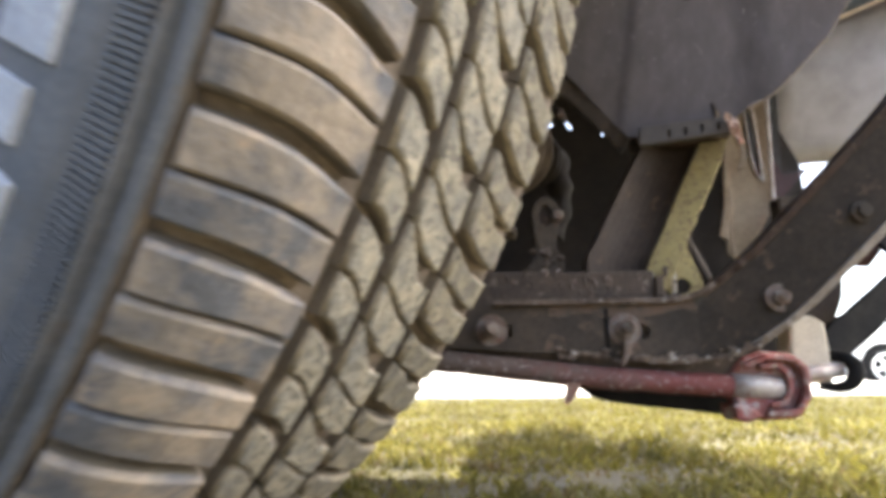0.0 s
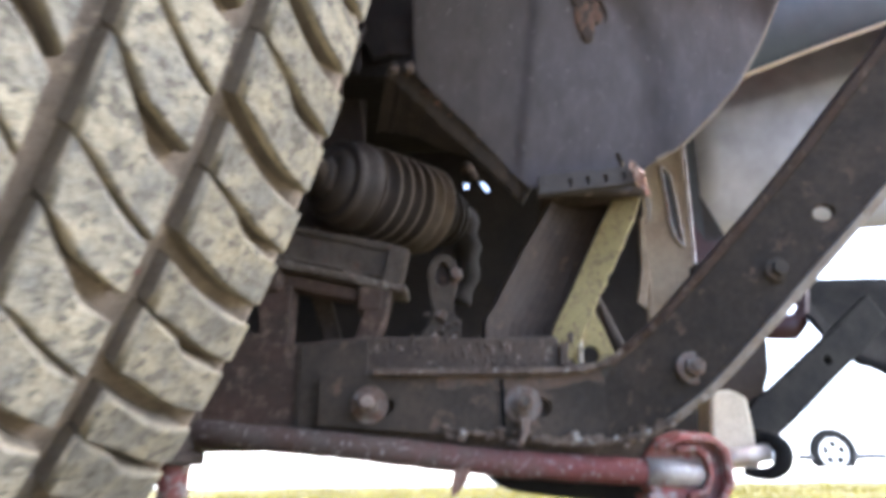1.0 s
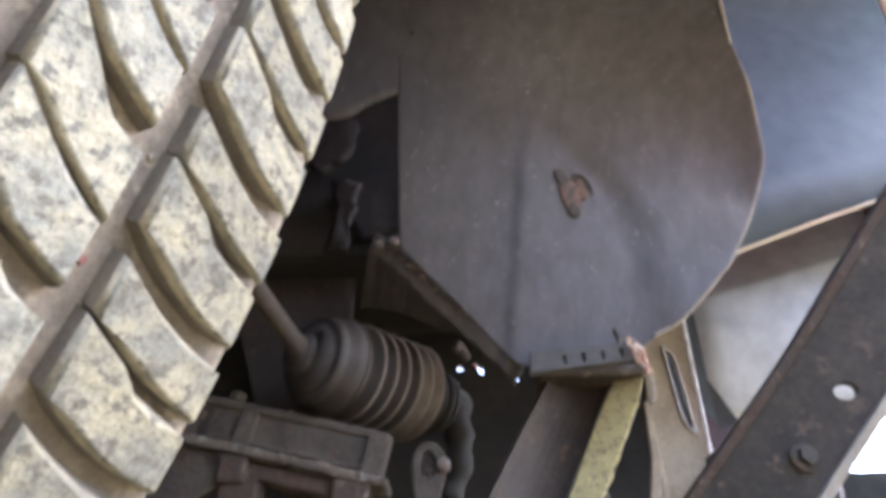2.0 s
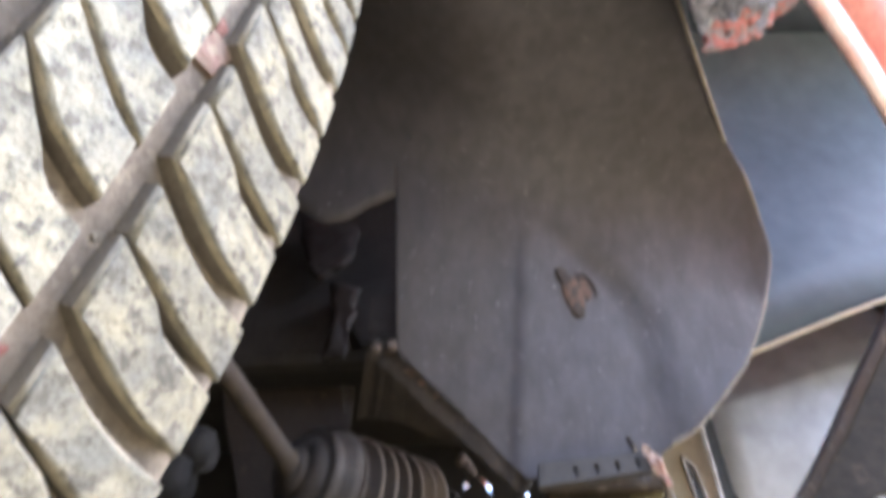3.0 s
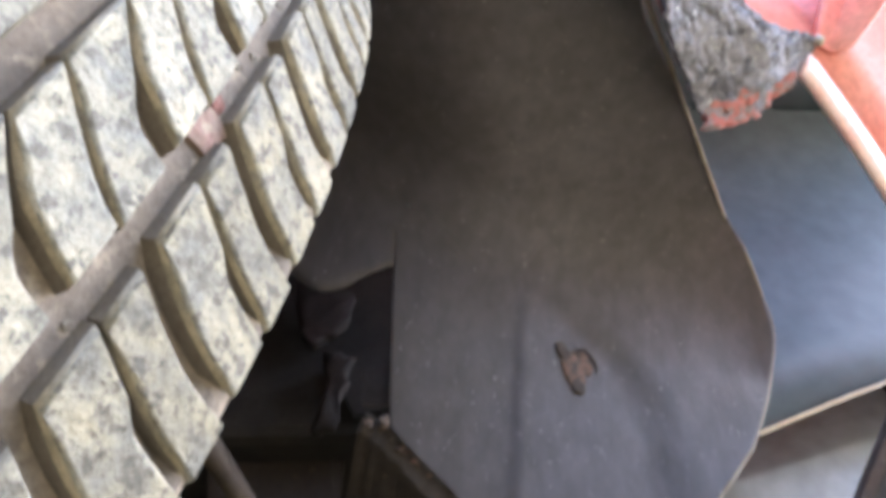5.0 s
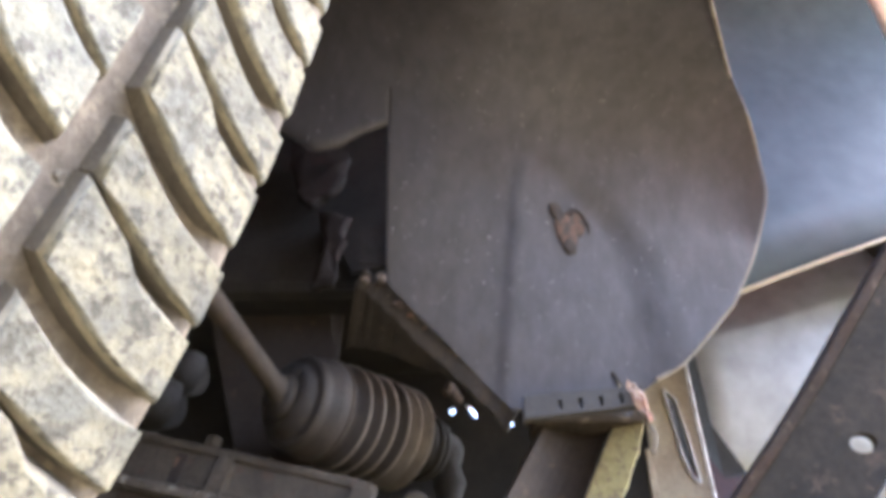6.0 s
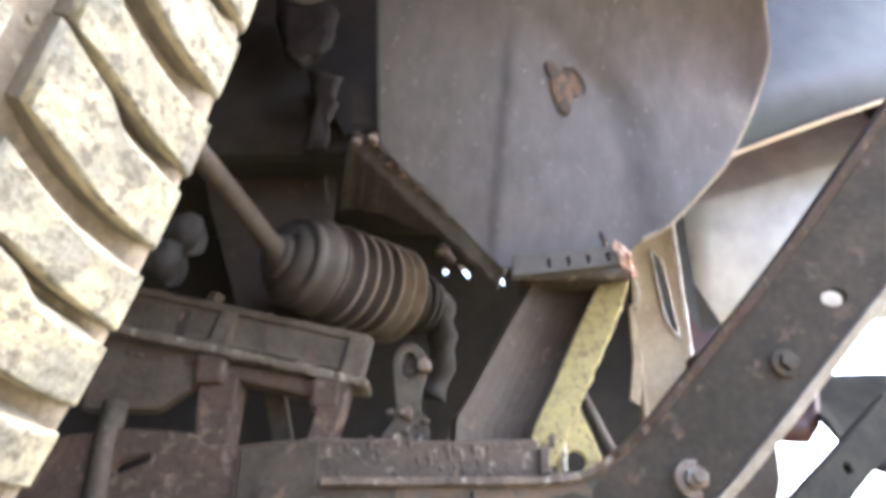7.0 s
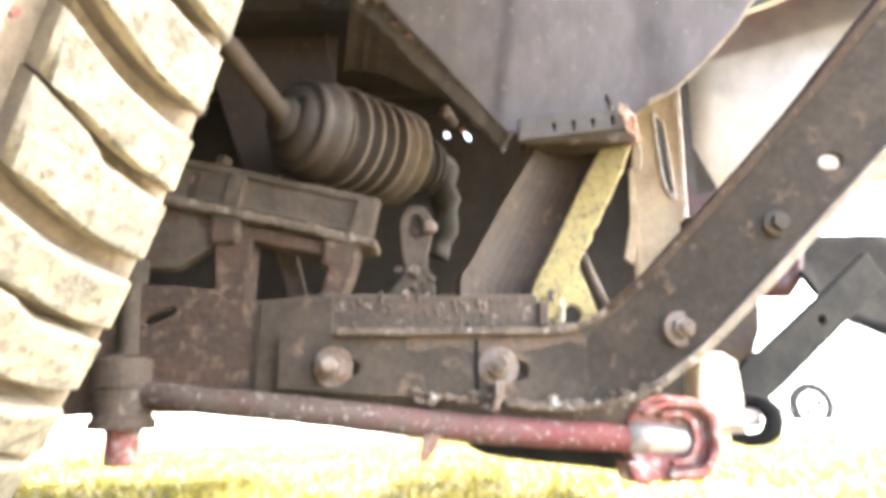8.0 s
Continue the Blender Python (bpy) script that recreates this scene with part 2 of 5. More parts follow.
# thin blades let part of the light through
gt = M_GRASS.node_tree
blade, leaf_out = gt.nodes["Principled BSDF"], gt.nodes["Material Output"]
pass_through = gt.nodes.new("ShaderNodeBsdfTranslucent")
pass_through.inputs["Color"].default_value = (0.19, 0.165, 0.03, 1)
both = gt.nodes.new("ShaderNodeMixShader")
both.inputs[0].default_value = 0.28
gt.links.new(blade.outputs[0], both.inputs[1])
gt.links.new(pass_through.outputs[0], both.inputs[2])
gt.links.new(both.outputs[0], leaf_out.inputs["Surface"])
# no two blades alike
geo, vary, times = gt.nodes.new("ShaderNodeNewGeometry"), gt.nodes.new("ShaderNodeMapRange"), gt.nodes.new("ShaderNodeMix")
vary.inputs["To Min"].default_value, vary.inputs["To Max"].default_value = 0.35, 1.5
gt.links.new(geo.outputs["Random Per Island"], vary.inputs["Value"])
times.data_type, times.blend_type = "RGBA", "MULTIPLY"
times.inputs[0].default_value = 1.0
gt.links.new(blade.inputs["Base Color"].links[0].from_socket, times.inputs[6])
gt.links.new(vary.outputs[0], times.inputs[7])
gt.links.new(times.outputs[2], blade.inputs["Base Color"])


# ---- building helpers ----
def part(name, bm, mat, parent=None, label="", smooth=False, bevel=0.0, segments=2):
    """One mesh object out of a bmesh, under a thing or a part."""
    bmesh.ops.recalc_face_normals(bm, faces=bm.faces)
    me = bpy.data.meshes.new(name)
    bm.to_mesh(me)
    bm.free()
    for m in mat if isinstance(mat, (list, tuple)) else [mat]:
        me.materials.append(m)
    if smooth:
        for f in me.polygons:
            f.use_smooth = True
    ob = new(name, me)
    if parent:
        ob.parent = parent
    if label:
        ob["label"] = label
    if bevel:
        mod = ob.modifiers.new("bevel", "BEVEL")
        mod.width, mod.segments, mod.limit_method = bevel, segments, "ANGLE"
    return ob


def tube(bm, pts, radius, segs=16, cap=True):
    """A round bar along points; radius may be one number or one for each point."""
    pts = [Vector(p) for p in pts]
    radii = radius if isinstance(radius, (list, tuple)) else [radius] * len(pts)
    rings, side = [], None
    for i, p in enumerate(pts):
        d = (pts[min(i + 1, len(pts) - 1)] - pts[max(i - 1, 0)]).normalized()
        if side is None:
            side = d.orthogonal().normalized()
        side = (side - d * side.dot(d)).normalized()
        up = d.cross(side)
        rings.append([bm.verts.new(p + radii[i] * (math.cos(2 * math.pi * k / segs) * side + math.sin(2 * math.pi * k / segs) * up)) for k in range(segs)])
    for a, b in zip(rings, rings[1:]):
        for k in range(segs):
            bm.faces.new((a[k], a[(k + 1) % segs], b[(k + 1) % segs], b[k]))
    if cap:
        bm.faces.new(rings[0][::-1])
        bm.faces.new(rings[-1])
    return bm


def plate(bm, outline, y0, y1, holes=(), axes="xz"):
    """A flat plate: an outline in the x-z plane (or another), given a thickness, with outlines cut through."""
    def at(p, d):
        return {"xz": (p[0], d, p[1]), "xy": (p[0], p[1], d), "yz": (d, p[0], p[1])}[axes]

    loops = [list(outline)] + [list(h) for h in holes]
    flat = bmesh.new()
    edges = []
    for loop in loops:
        vs = [flat.verts.new((p[0], p[1], 0)) for p in loop]
        edges += [flat.edges.new((vs[i], vs[(i + 1) % len(vs)])) for i in range(len(vs))]
    bmesh.ops.triangle_fill(flat, edges=edges, use_beauty=True, use_dissolve=False, normal=(0, 0, 1))
    flat.verts.index_update()
    co = [tuple(v.co[:2]) for v in flat.verts]
    tris = [[v.index for v in f.verts] for f in flat.faces]
    flat.free()
    lo, hi = [bm.verts.new(at(c, y0)) for c in co], [bm.verts.new(at(c, y1)) for c in co]
    for t in tris:
        bm.faces.new([lo[i] for i in t])
        bm.faces.new([hi[i] for i in reversed(t)])
    index = 0
    for loop in loops:
        n = len(loop)
        for i in range(n):
            a, b = index + i, index + (i + 1) % n
            bm.faces.new((lo[a], lo[b], hi[b], hi[a]))
        index += n
    return bm


def sweep(bm, stations):
    """A closed skin over a row of rings with equal counts of points, capped at both ends."""
    rings = [[bm.verts.new(p) for p in ring] for ring in stations]
    n = len(rings[0])
    for a, b in zip(rings, rings[1:]):
        for k in range(n):
            bm.faces.new((a[k], a[(k + 1) % n], b[(k + 1) % n], b[k]))
    bm.faces.new(rings[0][::-1])
    bm.faces.new(rings[-1])
    return bm


def block(bm, lo, hi, m=None):
    r = bmesh.ops.create_cube(bm, size=1)["verts"]
    lo, hi = Vector(lo), Vector(hi)
    for v in r:
        v.co = Vector([lo[i] + (v.co[i] + 0.5) * (hi[i] - lo[i]) for i in range(3)])
        if m is not None:
            v.co = m @ v.co
    return bm


def ring_points(cx, cz, r, n, start=0.0):
    return [(cx + r * math.cos(start + 2 * math.pi * k / n), cz + r * math.sin(start + 2 * math.pi * k / n)) for k in range(n)]


def smoothed(pts, n=6):
    """Points on a smooth curve through the given ones."""
    pts = [Vector(p) for p in pts]
    out = []
    for i in range(len(pts) - 1):
        p0, p1, p2, p3 = pts[max(i - 1, 0)], pts[i], pts[i + 1], pts[min(i + 2, len(pts) - 1)]
        for k in range(n):
            t = k / n
            out.append(0.5 * (2 * p1 + (p2 - p0) * t + (2 * p0 - 5 * p1 + 4 * p2 - p3) * t * t + (3 * p1 - p0 - 3 * p2 + p3) * t ** 3))
    return out + [pts[-1]]


def roughen(bm, amount, scale):
    for v in bm.verts:
        v.co += noise.noise_vector(v.co * scale) * amount


def sheet(name, rows, mat, label="", thick=0.002, parent=None, bevel=0.0):
    bm = bmesh.new()
    grid = [[bm.verts.new(p) for p in r] for r in rows]
    for a, b in zip(grid, grid[1:]):
        for i in range(len(a) - 1):
            bm.faces.new((a[i], a[i + 1], b[i + 1], b[i]))
    ob = part(name, bm, mat, parent or car, label, smooth=True)
    mod = ob.modifiers.new("thickness", "SOLIDIFY")
    mod.thickness, mod.offset = thick, 0
    return ob


def hex_bolt(x, y, z, size, parent, mat, length=0.012, washer=True, name="bolt", tip=True):
    """A nut with its washer and the bolt's end, facing -y."""
    bm = bmesh.new()
    if washer:
        plate(bm, ring_points(x, z, size * 1.0, 24), y - 0.002, y)
    plate(bm, ring_points(x, z, size * 0.62, 6, 0.3), y - 0.002 - size * 0.6, y - 0.0021)
    if tip:
        y1 = y - 0.0022 - size * 0.6
        turns = max(3, int((y1 - y + length) / 0.0014))
        steps = [(y1 + 0.001) + (y - length - y1 - 0.001) * k / (2 * turns) for k in range(2 * turns + 1)]
        tube(bm, [(x + 0.0002 * (k % 3), v, z) for k, v in enumerate(steps)], [size * (0.39 if k % 2 else 0.32) for k in range(len(steps))], 14)
    roughen(bm, 0.0005, 260)
    return part(name, bm, mat, parent, bevel=0.0005)


# ---- the ground and what lies beyond ----
def ground_height(x, y):
    """A level lawn that rises softly to the pavement, which falls again to the road beyond."""
    rise = min(max((y - 3.6) / 3.2, 0.0), 1.0)
    return 0.056 + 0.110 * rise * rise * (3 - 2 * rise) - 0.022 * min(max(y - 6.8, 0.0), 3.7) + 0.05 * min(max(y - 10.5, 0.0), 30.0)


def build_ground():
    xs = [-400, -100, -30, -10] + [-5 + 0.25 * k for k in range(61)] + [15, 30, 100, 400]
    ys = [-400, -100, -30, -8] + [-3 + 0.25 * k for k in range(45)] + [9, 9.75, 10.5, 12, 16, 20, 30, 40.5, 100, 400]
    bm = bmesh.new()
    grid = [[bm.verts.new((x, y, ground_height(x, y) + 0.012 * noise.noise(Vector((x * 1.7, y * 1.7, 0))) * (abs(x) < 6 and abs(y) < 3.5) - 0.004)) for x in xs] for y in ys]
    for j in range(len(ys) - 1):
        for i in range(len(xs) - 1):
            bm.faces.new((grid[j][i], grid[j][i + 1], grid[j + 1][i + 1], grid[j + 1][i]))
    return tagged(part("ground", bm, M_SOIL, smooth=True), "mossy lawn soil with dry patches, under short grass", "ground", kind="structure")


def build_pavement():
    xs = [-60 + 2 * k for k in range(61)]
    ys = [4.6, 5.2, 5.8, 6.4, 7.0, 7.6, 8.5, 9.5, 10.5, 11, 12, 14, 18, 24, 32, 40.5, 60]
    bm = bmesh.new()
    grid = [[bm.verts.new((x, y, ground_height(x, y) + 0.012)) for x in xs] for y in ys]
    for j in range(len(ys) - 1):
        for i in range(len(xs) - 1):
            bm.faces.new((grid[j][i], grid[j][i + 1], grid[j + 1][i + 1], grid[j + 1][i]))
    ob = part("pavement", bm, M_PAVE, smooth=True)
    mod = ob.modifiers.new("thickness", "SOLIDIFY")
    mod.thickness, mod.offset = 0.05, -1
    return tagged(ob, "pale sunlit concrete pavement beyond the lawn", "pavement", kind="structure")


def build_grass():
    """Short blades, denser where the camera comes nearest."""
    rng = np.random.default_rng(4)
    n = 200000
    y = 0.36 + 4.4 * rng.random(n) ** 1.5
    x = -1.6 + y * 0.1 + rng.random(n) * (1.6 + 1.2 * y + 1.2)
    # the lawn goes on, thinner, to the sides and behind
    more_x, more_y = -4.5 + 11.5 * rng.random(150000), -3.2 + 7.9 * rng.random(150000)
    beyond = (more_y < 0.36) | (more_x < -1.6 + more_y * 0.1) | (more_x > 1.2 + 1.3 * more_y)
    x, y = np.concatenate([x, more_x[beyond]]), np.concatenate([y, more_y[beyond]])
    n = len(x)
    clump = np.array([noise.noise(Vector((a * 5, b * 5, 3))) for a, b in zip(x, y)])
    keep = clump > -0.55 + 0.3 * (rng.random(n) - 0.5)
    x, y, clump = x[keep], y[keep], clump[keep]
    n = len(x)
    tuft = np.array([noise.noise(Vector((a * 17, b * 17, 8))) for a, b in zip(x, y)])
    h = (0.004 + 0.017 * rng.random(n) ** 1.8) * (0.95 + 1.1 * np.clip(clump, -0.4, 0.8)) * (1.0 + 1.1 * np.clip(tuft, -0.6, 0.8))
    w = 0.0012 + 0.0016 * rng.random(n)
    a = rng.random(n) * 2 * np.pi
    lean = rng.normal(0, 1.0, (n, 2)) * h[:, None]
    z = np.array([ground_height(p, q) for p, q in zip(x, y)]) - 0.004 + 0.012 * np.array([noise.noise(Vector((p * 1.7, q * 1.7, 0))) if q < 3.5 else 0.0 for p, q in zip(x, y)])
    base = np.stack([x, y, z], 1)
    side = np.stack([np.cos(a) * w, np.sin(a) * w, 0 * a], 1)
    tip = base + np.concatenate([lean, h[:, None]], 1)
    mid = base + np.concatenate([lean * 0.35, h[:, None] * 0.6], 1)
    verts = np.stack([base - side, base + side, mid + side * 0.7, mid - side * 0.7, tip], 1).reshape(-1, 3)
    k = np.arange(n)[:, None] * 5
    quads, tris = k + np.array([0, 1, 2, 3]), k + np.array([3, 2, 4])
    me = bpy.data.meshes.new("grass")
    me.from_pydata(verts.tolist(), [], quads.tolist() + tris.tolist())
    me.materials.append(M_GRASS)
    return tagged(new("grass", me), "short dry yellow-green lawn grass with moss", "grass", kind="stuff")


def build_far_car():
    """The silver car parked across the pavement, seen past the underside."""
    car = tagged(new("parked_car"), "silver saloon car parked beyond the pavement", "car")
    z0, yc = 0.098, 10.4
    bm = bmesh.new()
    body = smoothed([(2.2, 0.42, 0), (2.3, 0.72, 0), (3.3, 0.92, 0), (4.0, 1.40, 0), (5.6, 1.42, 0), (6.3, 0.95, 0), (6.75, 0.9, 0), (6.8, 0.45, 0)], 4)
    outline = [(p[0] + 2.67, p[1] + z0) for p in body] + [(9.37, z0 + 0.24), (4.87, z0 + 0.24)]
    wheels = (5.78, 8.38)
    plate(bm, outline, yc, yc + 1.6)
    part("body", bm, M_SILVER, car, bevel=0.05)
    bm = bmesh.new()
    plate(bm, [(6.30, z0 + 0.95), (6.95, z0 + 1.33), (8.45, z0 + 1.34), (9.05, z0 + 0.97)], yc - 0.006, yc + 0.01)
    part("side_window", bm, M_GLASS, car)
    bm = bmesh.new()
    block(bm, (5.25, yc - 0.012, z0 + 0.20), (9.45, yc + 0.05, z0 + 0.29))
    part("sill", bm, M_PLASTIC, car, bevel=0.01)
    for x in wheels:
        bm = bmesh.new()
        plate(bm, ring_points(x, z0 + 0.31, 0.36, 32), yc - 0.01, yc + 0.05)
        part("wheel_arch", bm, M_ARM, car)
        bm = bmesh.new()
        plate(bm, ring_points(x, z0 + 0.31, 0.31, 40), yc - 0.04, yc + 0.18, [ring_points(x, z0 + 0.31, 0.21, 40)])
        tyre = part("tyre", bm, M_ARM, car, bevel=0.03)
        bm = bmesh.new()
        holes = []
        for k in range(5):
            a = 2 * math.pi * k / 5 + 0.3
            c, s = math.cos(a), math.sin(a)
            holes.append([(x + c * r - s * t, z0 + 0.31 + s * r + c * t) for r, t in ((0.058, 0.0), (0.120, -0.066), (0.168, -0.062), (0.180, 0.0), (0.168, 0.062), (0.120, 0.066))])
        plate(bm, ring_points(x, z0 + 0.31, 0.212, 40), yc - 0.034, yc - 0.020, holes)
        part("rim", bm, M_SILVER, tyre, "five-spoke alloy rim", bevel=0.006)
        bm = bmesh.new()
        plate(bm, ring_points(x, z0 + 0.31, 0.205, 40), yc - 0.018, yc - 0.012)
        part("brake_disc", bm, M_ARM, tyre)
    return car


build_ground()
build_pavement()
build_grass()
build_far_car()


# ---- the off-road car: one thing, with the wheel and all that hangs beside it ----
car = tagged(new("off_road_car"), "old red off-road car with rusty suspension, parked on grass", "car")
CENTRE = Vector((-0.2297, 0.2900, 0.3511))
AXLE = Vector((0.4252, 0.8990, 0.1050)).normalized()  # towards the car
AHEAD = AXLE.cross(Vector((0, 0, 1))).normalized()
RISE = AHEAD.cross(AXLE)
R, PITCHES = 0.300, 66
STEP = 2 * math.pi / PITCHES
OUTER_STEP = 2 * math.pi / 74  # the outer shoulder has more, shorter lugs
DEPTH = 0.0052
FLAT, ROUND = 0.090, 0.030  # the flat of the tread, and the radius of the outer shoulder
FIRST = radians(-23.4)


def on_wheel(w, angle, r):
    """A place on the wheel: w outward from the inner shoulder, the angle up from straight ahead."""
    return CENTRE - AXLE * w + r * (math.cos(angle) * AHEAD + math.sin(angle) * RISE)


def flare(angle):
    """The inner shoulder spreads towards the ground, where the tyre bears the car."""
    t = min(max((radians(-8) - math.remainder(angle, 2 * math.pi)) / radians(26), 0.0), 1.0)
    return 0.115 * t * t * (3 - 2 * t) if math.remainder(angle, 2 * math.pi) > radians(-120) else 0.0


def spread(w, angle):
    return w if w > 0.027 else 0.027 - (0.027 - w) * (1 + flare(angle))


def section_at(s, sink=0.0):
    """Across the tread by the length s from its inner edge: w and radius, sunk below the surface."""
    if s < 0.004:
        turn = (0.004 - s) / 0.006
        return 0.004 - (0.006 - sink * 0.5) * math.sin(turn), R - 0.006 + (0.006 - sink) * math.cos(turn)
    if s <= FLAT:
        return s, R - sink + 0.0012 * math.sin(math.pi * s / FLAT)
    turn = (s - FLAT) / ROUND
    return FLAT + (ROUND - sink) * math.sin(turn), R - ROUND + (ROUND - sink) * math.cos(turn)


def build_carcass():
    """The tyre's body turned round the axle: both sidewalls with their rings, and the floor of the tread."""
    inner = [(0.030, 0.182), (0.016, 0.186), (0.004, 0.20), (-0.008, 0.225), (-0.010, 0.245), (-0.006, 0.268), (0.0, 0.286)]
    # the cross grooves run out in a low sill at the inner edge
    floor = [section_at(*p) for p in ((-0.0015, 0.0026), (0.0005, 0.0014), (0.0026, 0.0015), (0.0046, 0.0032))] + [section_at(0.0070 + (0.1165 - 0.0070) * k / 22, DEPTH) for k in range(23)]
    # past the lugs: a groove, a ridge, a second groove, the ribbed band, then the plain wall down to the bead
    outer = [section_at(*p) for p in ((0.1172, 0.0068), (0.1182, 0.0014), (0.1192, 0.0010), (0.1215, 0.0010), (0.1222, 0.0035), (0.1248, 0.0040), (0.1256, 0.0010), (0.1264, 0.0008), (0.1270, 0.0022), (0.1335, 0.0022), (0.1366, 0.0022))]
    outer += [(0.1192, 0.2685), (0.1196, 0.2675), (0.1205, 0.262), (0.1206, 0.240), (0.1175, 0.215), (0.105, 0.195), (0.092, 0.184), (0.080, 0.182)]
    section = inner + floor + outer
    bm = bmesh.new()
    n = 200
    rings = [[bm.verts.new(on_wheel(spread(a, 2 * math.pi * k / n), 2 * math.pi * k / n, b)) for a, b in section] for k in range(n)]
    for k in range(n):
        a, b = rings[k], rings[(k + 1) % n]
        for i in range(len(section) - 1):
            bm.faces.new((a[i], a[i + 1], b[i + 1], b[i]))
    for f in bm.faces:
        mid = sum((f.calc_center_median() - CENTRE)[i] * -AXLE[i] for i in range(3))
        f.material_index = 1 if -0.001 < mid < 0.112 and (f.calc_center_median() - CENTRE).length > 0.27 else 0
    ob = part("tyre", bm, [M_CARCASS, M_FLOOR], car, "worn all-terrain tyre, grey with dried dust", smooth=True)
    # band of fine ribs between two rings
    verts, faces = [], []
    for k in range(1100):
        a0, a1 = 2 * math.pi * k / 1100, 2 * math.pi * (k + 0.5) / 1100
        base = len(verts)
        for a in (a0, a1):
            for s, sink in ((0.1268, 0.0030), (0.1275, 0.0009), (0.1362, 0.0009), (0.1368, 0.0030)):
                verts.append(tuple(on_wheel(section_at(s, sink)[0], a, section_at(s, sink)[1])))
        faces += [(base, base + 1, base + 2, base + 3), (base + 7, base + 6, base + 5, base + 4), (base, base + 4, base + 5, base + 1), (base + 1, base + 5, base + 6, base + 2), (base + 2, base + 6, base + 7, base + 3)]
    me = bpy.data.meshes.new("rib_band")
    me.from_pydata(verts, [], faces)
    me.materials.append(M_CARCASS)
    band = new("rib_band", me)
    band.parent = ob
    band["kind"] = "stuff"
    # raised pale lettering, worn past reading: plain bars
    for a0, a1, r0, r1 in ((-30.6, -25.5, 0.2605, 0.238), (-34.5, -31.8, 0.256, 0.238), (-38.5, -35.8, 0.2605, 0.238), (-43.0, -40.0, 0.2605, 0.246), (-22.0, -18.0, 0.2605, 0.240)):
        bm = bmesh.new()
        steps = [radians(a0 + (a1 - a0) * k / 6) for k in range(7)]
        sweep(bm, [[on_wheel(0.1200, a, r0), on_wheel(0.1220, a, r0 - 0.0006), on_wheel(0.1220, a, r1 + 0.0006), on_wheel(0.1195, a, r1)] for a in steps])
        part("raised_bar", bm, M_LETTER, ob, "pale raised bar on the sidewall", bevel=0.0006)
    return ob


def tread_outlines():
    """Outlines (s across the tread, angle in steps) of the blocks in one pitch, column by column."""
    def line(s0, s1, a0, a1, bow, n, edge=0.0):
        out = []
        for k in range(n + 1):
            t = k / n
            out.append((s0 + (s1 - s0) * t, a0 + (a1 - a0) * t + bow * math.sin(math.pi * t) + edge))
        return out

    def band(s0, s1, low, top, n=6):
        return line(s0, s1, *low, n) + line(s0, s1, *top, n)[::-1]

    cols = []
    # inner shoulder: two lugs; the thin cut between them opens towards the edge
    low = line(0.0, 0.0270, 0.085, 0.52, -0.07, 6)
    top = line(0.0, 0.0270, 0.535, 0.965, -0.05, 6)
    top = [(s, a - (0.065 if k <= 3 else 0.0)) for k, (s, a) in enumerate(top)]
    top[3] = (top[3][0] * 1.02, top[3][1])
    cols.append(low + top[::-1])
    cols.append(band(0.0, 0.0265, (0.565, 0.99, -0.05), (0.925, 1.33, -0.07)))
    # inner rib: the cross groove is broad at the inner end and closes to a slit half-way over
    def closing(line_, by):
        n = len(line_) - 1
        out = []
        for k, (s, a) in enumerate(line_):
            t = min(max((k / n - 0.35) / 0.25, 0.0), 1.0)
            out.append((s, a + by * t * t * (3 - 2 * t)))
        return out

    cols.append(closing(line(0.0330, 0.0530, 0.04, 0.55, -0.08, 9), -0.035) + line(0.0330, 0.0530, 0.40, 0.90, -0.03, 9)[::-1])
    cols.append(line(0.0325, 0.0535, 0.43, 0.93, -0.03, 9) + closing(line(0.0325, 0.0535, 0.84, 1.42, -0.10, 9), 0.065)[::-1])
    # outer rib
    cols.append(band(0.0590, 0.0705, (0.25, 0.56, 0.05), (0.66, 0.96, 0.05)))
    cols.append(band(0.0595, 0.0710, (0.70, 1.00, 0.05), (1.15, 1.45, 0.03)))
    # outer shoulder, wrapped round on to the sidewall, in steps of its own
    cols.append(band(0.0775, 0.1165, (0.545, 0.83, 0.10), (0.985, 1.195, 0.09), 12))
    cols.append(band(0.0770, 0.1160, (1.015, 1.225, 0.09), (1.375, 1.66, 0.10), 12))
    return cols


def block_geometry(outline, step):
    """Vertices and faces of one tread block about the wheel's axis, at angle 0, with a worn, rounded upper edge."""
    n = len(outline)
    ms, ma = sum(p[0] for p in outline) / n, sum(p[1] for p in outline) / n
    verts, faces = [], []
    for grow, sink in ((0.0009, DEPTH + 0.0006), (0.0002, 0.0018), (-0.0004, 0.0006), (-0.0011, 0.0)):
        for s, a in outline:
            ds, da = s - ms, (a - ma) * step * R
            size = max(math.hypot(ds, da), 1e-6)
            w, r = section_at(s + grow * ds / size * 0.8, sink)
            angle = a * step + grow * math.copysign(1.0, da) * min(1.0, abs(da) * 400) / R
            verts.append((w, r * math.cos(angle), r * math.sin(angle)))
    for layer in (0, 1, 2):
        for k in range(n):
            a, b = layer * n + k, layer * n + (k + 1) % n
            faces.append((a, b, b + n, a + n))
    ring = [3 * n + k for k in range(n)]
    i, j = 0, n - 1
    while j - i > 2:
        faces.append((ring[i], ring[i + 1], ring[j - 1], ring[j]))
        i, j = i + 1, j - 1
    if j - i == 2:
        faces.append((ring[i], ring[i + 1], ring[j]))
    return verts, faces, n


